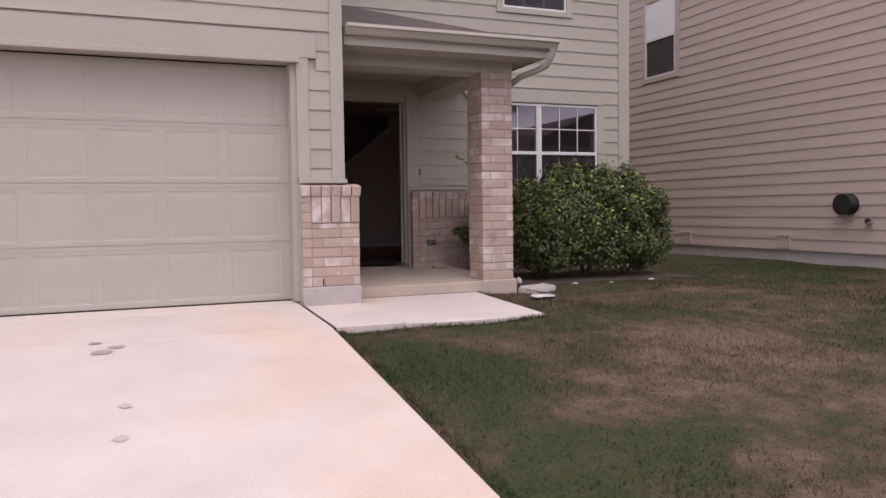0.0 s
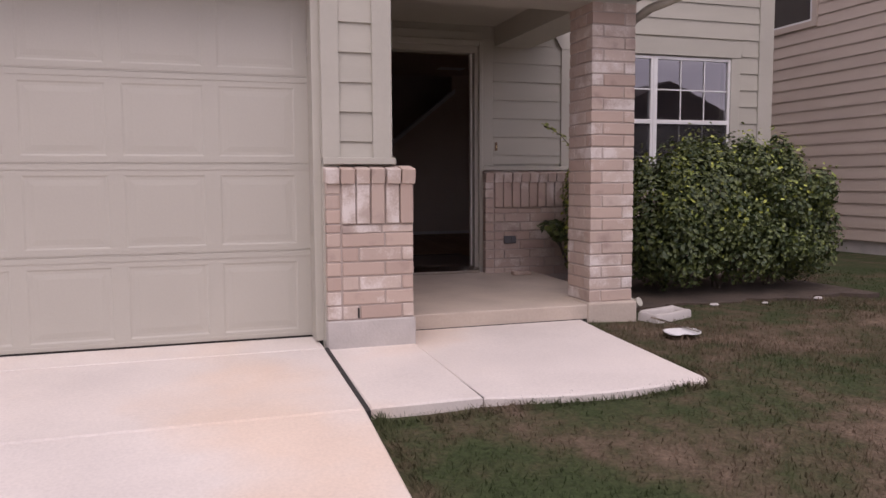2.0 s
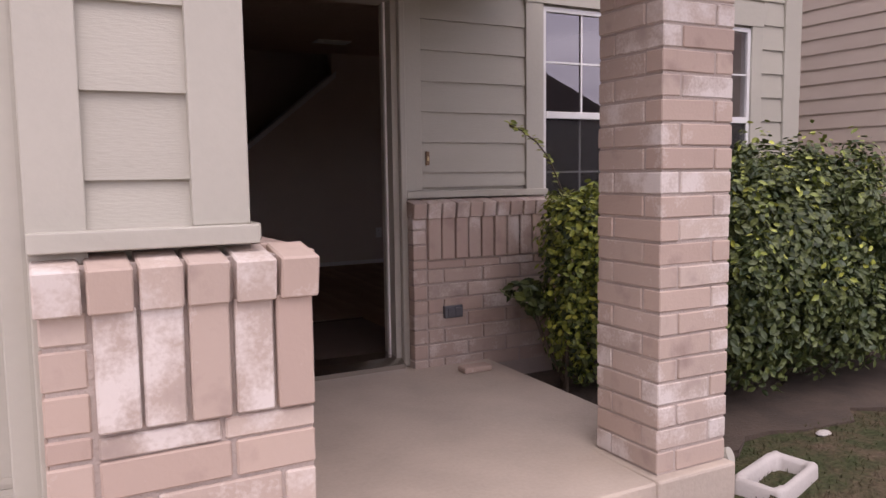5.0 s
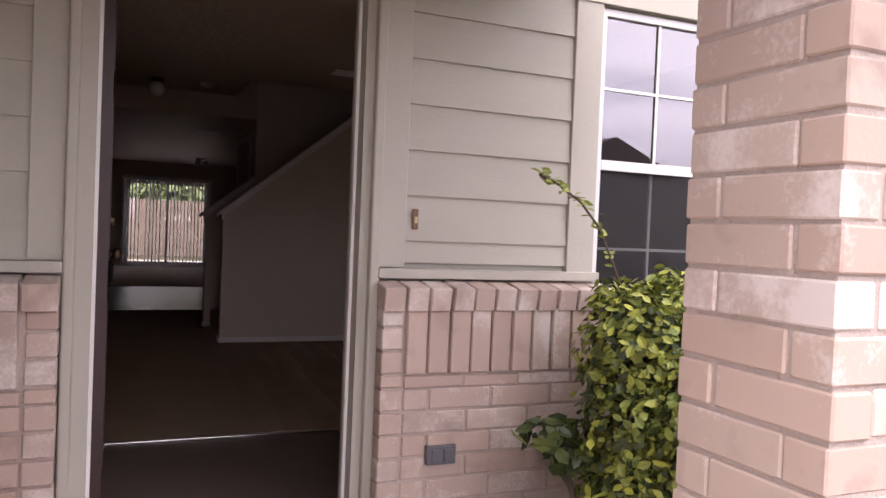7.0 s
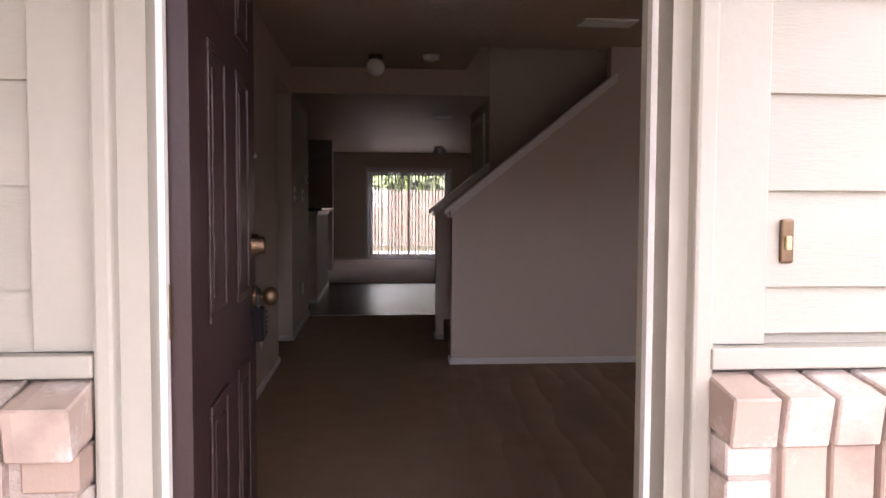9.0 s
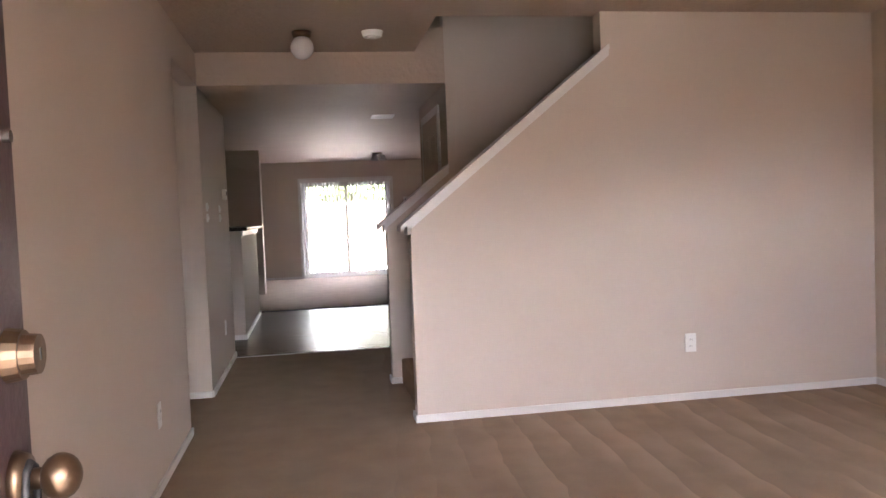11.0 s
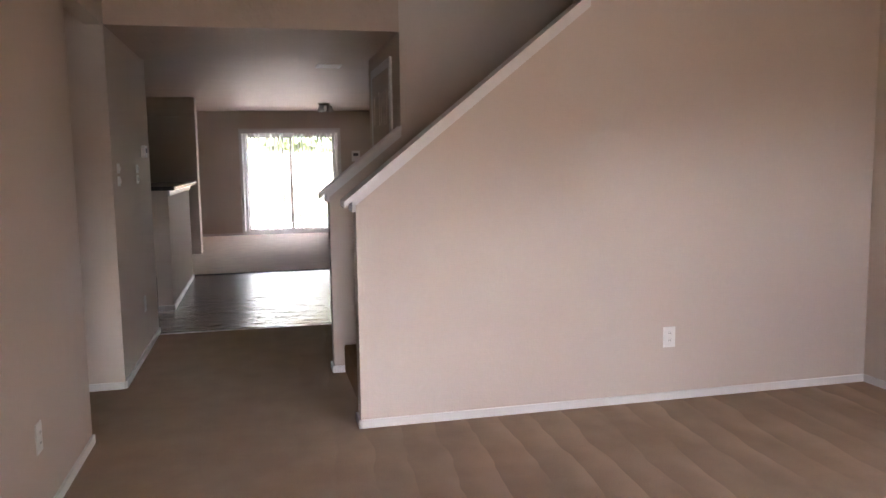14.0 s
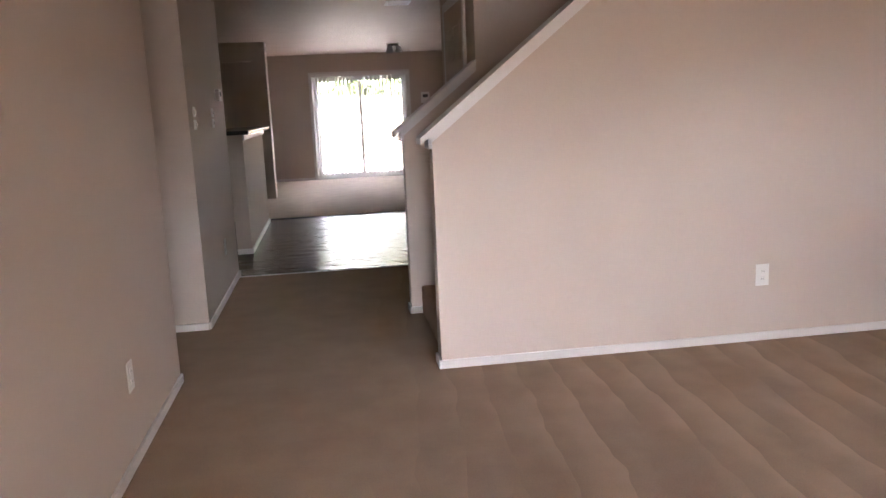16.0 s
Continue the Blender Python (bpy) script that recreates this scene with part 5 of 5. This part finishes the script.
def grass_field():
    """Short uneven blades, thick in the green patches and thin in the straw ones."""
    r = np.random.default_rng(5)
    n = 150000
    x = r.uniform(-1.80, 6.2, n)
    y = -8.6 + 8.5 * r.random(n) ** 0.85
    keep = ~((x < 0.06 * (y + 3.6)) & (y > -3.70)) & ~((x < 0.6) & (y > -2.0)) & ~((x > 0.6) & (x < 3.2) & (y > -1.60)) & ~((x < 3.45) & (y > -0.1))
    x, y = x[keep], y[keep]
    verts, faces = [], []
    for a, b in zip(x.tolist(), y.tolist()):
        nz = noise.noise((a * 0.75, b * 0.75, 0.0))
        if rng.random() < 0.45 + nz * 0.6:
            continue
        z = lawn_z(a, b) - 0.004
        h = 0.014 + 0.020 * rng.random() * (1.25 - nz)
        an = rng.random() * math.tau
        dx, dy = math.cos(an) * 0.0045, math.sin(an) * 0.0045
        lx, ly = rng.uniform(-0.6, 0.6) * h, rng.uniform(-0.6, 0.6) * h
        i = len(verts)
        verts += [(a - dx, b - dy, z), (a + dx, b + dy, z), (a + lx, b + ly, z + h)]
        faces.append((i, i + 1, i + 2))
    # a ragged fringe leaning over the slabs
    for _ in range(3600):
        if rng.random() < 0.55:
            a, b, z = -1.80 + rng.uniform(-0.01, 0.05), rng.uniform(-8.4, -3.6), 0.0
        elif rng.random() < 0.6:
            a, b, z = rng.uniform(-1.8, -0.04), -3.66 - rng.uniform(-0.02, 0.07), 0.0
        else:
            b = rng.uniform(-3.6, -2.0)
            a, z = 0.06 * (b + 3.6) - 0.01 + rng.uniform(0, 0.06), 0.0
        z = lawn_z(a, b) - 0.004
        h = rng.uniform(0.02, 0.045)
        an = rng.random() * math.tau
        dx, dy = math.cos(an) * 0.004, math.sin(an) * 0.004
        i = len(verts)
        verts += [(a - dx, b - dy, z), (a + dx, b + dy, z), (a + rng.uniform(-0.04, 0.03), b + rng.uniform(-0.03, 0.04), z + h)]
        faces.append((i, i + 1, i + 2))
    me = bpy.data.meshes.new("grass")
    me.from_pydata(verts, [], faces)
    me.materials.append(BLADE)
    return tagged(new("grass", me), "short patchy lawn grass, green and straw brown", "grass", kind="stuff")


grass_field()

# ---- the neighbour's house ----
nb = thing("neighbour_house", "tan lap-sided two-storey neighbouring house on a concrete foot", "house")
XN = 6.3
part("wall", boxes((XN + 0.005, XN + 8, -3.2, 14, -0.04, 6.0)), TAN_SIDING, nb)
part("foundation", boxes((XN + 0.02, XN + 8, -3.18, 14, -0.5, -0.04)), PLINTH, nb, "bare concrete foundation")
part("eave", boxes((XN - 0.4, XN + 8.4, -3.6, 14.4, 6.0, 6.2)), ROOF2, nb)
siding(nb, "y", lambda z: [(-3.2, 2.42), (3.53, 14)] if 3.09 < z < 4.72 else [(-3.2, 14)], XN, -1, -0.03, 5.95, -0.03, 0.172, TAN_SIDING)
nw = part("window", boxes((XN - 0.03, XN, 2.42, 2.52, 3.09, 4.72), (XN - 0.03, XN, 3.43, 3.53, 3.09, 4.72), (XN - 0.03, XN, 2.52, 3.43, 3.09, 3.18), (XN - 0.03, XN, 2.52, 3.43, 4.63, 4.72), bevel=0.003), TAN_SIDING, nb, "tan framed sash window")
part("sash_frame", boxes((XN - 0.022, XN + 0.003, 2.52, 2.56, 3.18, 4.63), (XN - 0.022, XN + 0.003, 3.39, 3.43, 3.18, 4.63), (XN - 0.022, XN + 0.003, 2.56, 3.39, 3.88, 3.93), (XN - 0.022, XN + 0.003, 2.56, 3.39, 3.18, 3.21)), WHITE_VINYL, nw)
part("pane", boxes((XN - 0.008, XN - 0.004, 2.56, 3.39, 3.21, 3.88)), SCREEN, nw, "dark screened lower pane")
part("blind", boxes((XN - 0.010, XN - 0.004, 2.56, 3.39, 3.93, 4.63)), WHITEP, nw, "drawn white blind in the upper sash")
part("dark_room", boxes((XN + 0.0055, XN + 0.008, 2.56, 3.39, 3.18, 3.9)), BLACKP, nw)
for y in (2.2, -0.08):
    v = part("foundation_vent", boxes((XN - 0.03, XN + 0.004, y - 0.13, y + 0.13, 0.0, 0.20), bevel=0.004), TAN_SIDING, nb, "tan wall vent")
    part("vent_hood", boxes((XN - 0.05, XN - 0.005, y - 0.14, y + 0.14, 0.19, 0.205)), TAN_SIDING, v)
reel = thing("hose_reel", "black round hose reel hung on the tan siding", "hose reel", at=(XN - 0.02, -1.28, 0.667))
part("drum", cyl(bmesh.new(), 0.10, 0.10, 0.16, pose(-0.09, 0, 0, 0, 90, 0), 24), BLACKP, reel)
for dx in (-0.17, -0.01):
    part("flange", cyl(bmesh.new(), 0.15, 0.15, 0.012, pose(dx, 0, 0, 0, 90, 0), 28), BLACKP, reel)
for i in range(5):
    tube("hose_coil", [(-0.035 - 0.026 * i, 0.132 * math.cos(a), 0.132 * math.sin(a)) for a in [k * math.tau / 24 for k in range(25)]], 0.012, BLACKP, reel)
sp = thing("hose_tap", "small dark outdoor tap on the tan siding", "tap", at=(XN - 0.02, -1.63, 0.41))
part("body", cyl(bmesh.new(), 0.018, 0.015, 0.12, pose(-0.05, 0, 0, 0, 90, 0), 12), CHROME, sp)
part("handle", cyl(bmesh.new(), 0.03, 0.03, 0.012, pose(-0.09, 0, 0.035), 12), BLACKP, sp)
part("cover", ball(bmesh.new(), 0.045, Matrix.Translation((-0.03, 0.04, 0.02)), 10), BLACKP, sp)

# ---- across the street and the back yard ----


def far_house(at, w, d, h, ridge, label):
    f = thing("far_house", label, "house", "houses across the street", at=at)
    part("wall", boxes((-w / 2, w / 2, -d / 2, d / 2, 0, h)), FARBRICK, f)
    part("roof", prism([(-w / 2 - 0.5, h), (w / 2 + 0.5, h), (0, h + ridge)], "y", -d / 2 - 0.4, d / 2 + 0.4), ROOF2, f)
    part("front_gable", prism([(d / 2 - 0.5, h), (d / 2 + 2.2, h), (d / 2 - 0.5, h + ridge * 0.6)], "x", -w * 0.42, -w * 0.02), ROOF2, f)
    part("garage_door", boxes((-w * 0.40, -w * 0.05, d / 2, d / 2 + 0.06, 0, 2.2)), GARAGE, f)
    for x in (0.08, 0.30):
        ww = part("window", boxes((w * x, w * x + 1.5, d / 2, d / 2 + 0.05, 0.9, 2.3)), WHITE_VINYL, f)
        part("pane", boxes((w * x + 0.08, w * x + 1.42, d / 2 + 0.05, d / 2 + 0.06, 0.98, 2.22)), BLACKP, ww)
    return f


far_house((-9, -36, -1.2), 14, 11, 4.2, 3.0, "low brick house with grey-brown gabled roof")
far_house((7, -37, -1.2), 13, 11, 4.3, 2.9, "low brick house with grey-brown gabled roof")
far_house((22.5, -36, -1.2), 14, 11, 4.2, 3.3, "low brick house with grey-brown gabled roof")
far_house((-25, -37, -1.2), 14, 11, 3.4, 4.0, "low brick house with grey-brown gabled roof")


def tree(at, h, spread, label, seed, n=2600, leaf=0.32):
    t = thing("tree", label, "tree", at=at)
    bm = bmesh.new()
    cyl(bm, 0.20, 0.09, h * 0.62, pose(0, 0, h * 0.31), 12)
    r = random.Random(seed)
    bl = []
    for i in range(8):
        a = i * 2.4
        tip = Vector((math.cos(a) * spread * r.uniform(0.35, 0.75), math.sin(a) * spread * r.uniform(0.35, 0.75), h * r.uniform(0.5, 0.9)))
        st = Vector((0, 0, h * r.uniform(0.35, 0.55)))
        q = (tip - st).to_track_quat("Z", "Y").to_matrix().to_4x4()
        cyl(bm, 0.07, 0.025, (tip - st).length, Matrix.Translation((st + tip) / 2) @ q, 8)
        bl.append((tip.x, tip.y, tip.z, spread * r.uniform(0.32, 0.5), spread * r.uniform(0.32, 0.5), spread * r.uniform(0.25, 0.4)))
    part("trunk", bm, BARK, t)
    leaf_cloud("crown", n, blob_place(bl), leaf, TREE_LEAF, t, seed)
    return t


tree((13.5, -27, -1.3), 8.5, 2.4, "slim street tree with a small crown", 11)
for tx, ty, th, ts, sd in ((-6.5, 26.6, 3.3, 2.8, 12), (-3.6, 27.2, 3.6, 3.0, 13), (-0.9, 26.6, 3.0, 2.8, 14), (1.8, 27.2, 3.4, 3.0, 15), (4.4, 26.6, 3.2, 2.8, 16), (7.2, 27.0, 3.6, 3.0, 17)):
    tree((tx, ty, -0.1), th, ts, "leafy green tree behind the back fence", sd, 9000, 0.30)
structure(part("patio_slab", boxes((-2.5, 3.0, 16.62, 19.8, -0.2, -0.02)), CONCRETE), "pale concrete back patio slab", "patio")
fence = thing("back_fence", "weathered cedar privacy fence across the back yard", "fence")
for i in range(100):
    piece("fence_board", fence, (-7.0 + i * 0.15, 24.0, 0.82 + rng.uniform(-0.012, 0.012)), (0.14, 0.018, 1.84), FENCE, 0.004)
for z in (0.3, 0.9, 1.5):
    part("rail", boxes((-7.1, 8.0, 24.01, 24.05, z - 0.04, z + 0.04)), FENCE, fence)

# ---- brickwork, last ----
CH = 0.0875          # one course
J = 0.010            # joint
Z0 = -0.015          # first bed joint


def courses_x(parent, x0, x1, yf, quoin, out=-1, floor_z=Z0):
    """Brick wainscot along x with its face at yf: quoin stack, stretchers, thin course, soldiers, rowlock cap."""
    yb = yf + 0.085
    a = x0
    if quoin:
        z = floor_z
        while z < 0.80:
            h = 0.055 if 0.505 <= z < 0.555 else CH
            brick(parent, x0, x0 + 0.083, yf, yb, z + J, min(z + h, 0.812))
            z += h
        a = x0 + 0.083 + J
    k, z = 0, floor_z
    while z < 0.50:
        x = a - (0.0 if k % 2 else 0.16)
        while x < x1 - 0.03:
            b0, b1 = max(x, a), min(x + 0.255, x1)
            if b1 - b0 > 0.035:
                brick(parent, b0, b1, yf, yb, z + J, z + CH)
            x += 0.265
        z += CH
        k += 1
    x = a
    while x < x1 - 0.03:
        brick(parent, x, min(x + 0.235, x1), yf, yb, 0.505 + J, 0.560)
        x += 0.245
    x = a
    while x < x1 - 0.02:
        brick(parent, x, min(x + 0.0795, x1 + 0.012), yf - 0.014, yb, 0.560 + J, 0.815)
        x += 0.0895
    x = x0 - 0.006
    while x < x1:
        brick(parent, x, min(x + 0.0825, x1 + 0.03), yf - 0.034, yb + 0.012, 0.808 + J, 0.908, tip=(0.17, 0.0))
        x += 0.0925


def courses_y(parent, y0, y1, xf, floor_z=Z0):
    """The same wainscot along y, facing +x."""
    xb = xf - 0.085
    k, z = 0, floor_z
    while z < 0.50:
        y = y0 - (0.0 if k % 2 else 0.13)
        while y < y1 - 0.03:
            b0, b1 = max(y, y0), min(y + 0.255, y1)
            if b1 - b0 > 0.035:
                brick(parent, xb, xf, b0, b1, z + J, z + CH)
            y += 0.265
        z += CH
        k += 1
    y = y0
    while y < y1 - 0.03:
        brick(parent, xb, xf, y, min(y + 0.235, y1), 0.505 + J, 0.560)
        y += 0.245
    y = y0
    while y < y1 - 0.02:
        brick(parent, xb, xf + 0.014, y, min(y + 0.0795, y1), 0.560 + J, 0.815)
        y += 0.0895
    y = y0
    while y < y1 - 0.02:
        brick(parent, xb - 0.012, xf + 0.034, y, min(y + 0.0825, y1), 0.808 + J, 0.908, tip=(0.0, 0.17))
        y += 0.0925


pier = structure(thing("wall_brick_pier", "pink-tan brick pier beside the garage on a concrete plinth", "brick pier"))
part("mortar", boxes((-1.806, -1.284, -2.411, -2.345, -0.02, 0.90), (-1.386, -1.287, -2.345, -0.09, -0.2, 0.90)), MORTAR, pier)
part("plinth", boxes((-1.818, -1.272, -2.432, -2.0, -0.30, -0.012), bevel=0.008), PLINTH, pier)
courses_x(pier, -1.812, -1.281, -2.418, True)
courses_y(pier, -2.328, -0.19, -1.279)
part("weep_hole", boxes((-1.632, -1.622, -2.4225, -2.405, 0.0, 0.062)), SEAM, pier, "open black weep joint")
wain = structure(thing("wall_brick_porch", "pink-tan brick wainscot beside the front door", "brick wall"))
part("mortar", boxes((0.082, 1.05, -0.096, 0.0, -0.2, 0.90), (1.05, 3.23, -0.04, 0.0, -0.25, 0.70), (-1.386, -1.006, -0.092, 0.0, -0.2, 0.90)), MORTAR, wain)
courses_x(wain, 0.075, 1.07, -0.103, True, floor_z=Z0 - CH)
courses_x(wain, -1.28, -1.10, -0.103, False, floor_z=Z0 - CH)
z = Z0 - CH
while z < 0.80:
    h = 0.055 if 0.505 <= z < 0.555 else CH
    brick(wain, -1.09, -1.0, -0.103, -0.018, z + J, min(z + h, 0.812))
    z += h
brick(wain, -1.086, -0.998, -0.137, -0.006, 0.808 + J, 0.908, tip=(0.17, 0.0))

col = structure(thing("column", "square pink-tan brick porch column", "column"))
CX0, CX1, CY0, CY1 = 0.196, 0.551, -1.932, -1.577
part("mortar", boxes((CX0 + 0.006, CX1 - 0.006, CY0 + 0.006, CY1 - 0.006, -0.08, 2.095)), MORTAR, col)
z, k = -0.078, 0
while z < 2.08:
    t = min(z + CH, 2.095)
    L0, D = 0.355 - 0.0875 - J, 0.0875
    if k % 2:
        brick(col, CX0, CX0 + L0, CY0, CY0 + D, z + J, t)
        brick(col, CX1 - D, CX1, CY0, CY0 + L0, z + J, t)
        brick(col, CX1 - L0, CX1, CY1 - D, CY1, z + J, t)
        brick(col, CX0, CX0 + D, CY1 - L0, CY1, z + J, t)
    else:
        brick(col, CX1 - L0, CX1, CY0, CY0 + D, z + J, t)
        brick(col, CX0, CX0 + D, CY0, CY0 + L0, z + J, t)
        brick(col, CX0, CX0 + L0, CY1 - D, CY1, z + J, t)
        brick(col, CX1 - D, CX1, CY1 - L0, CY1, z + J, t)
    z += CH
    k += 1
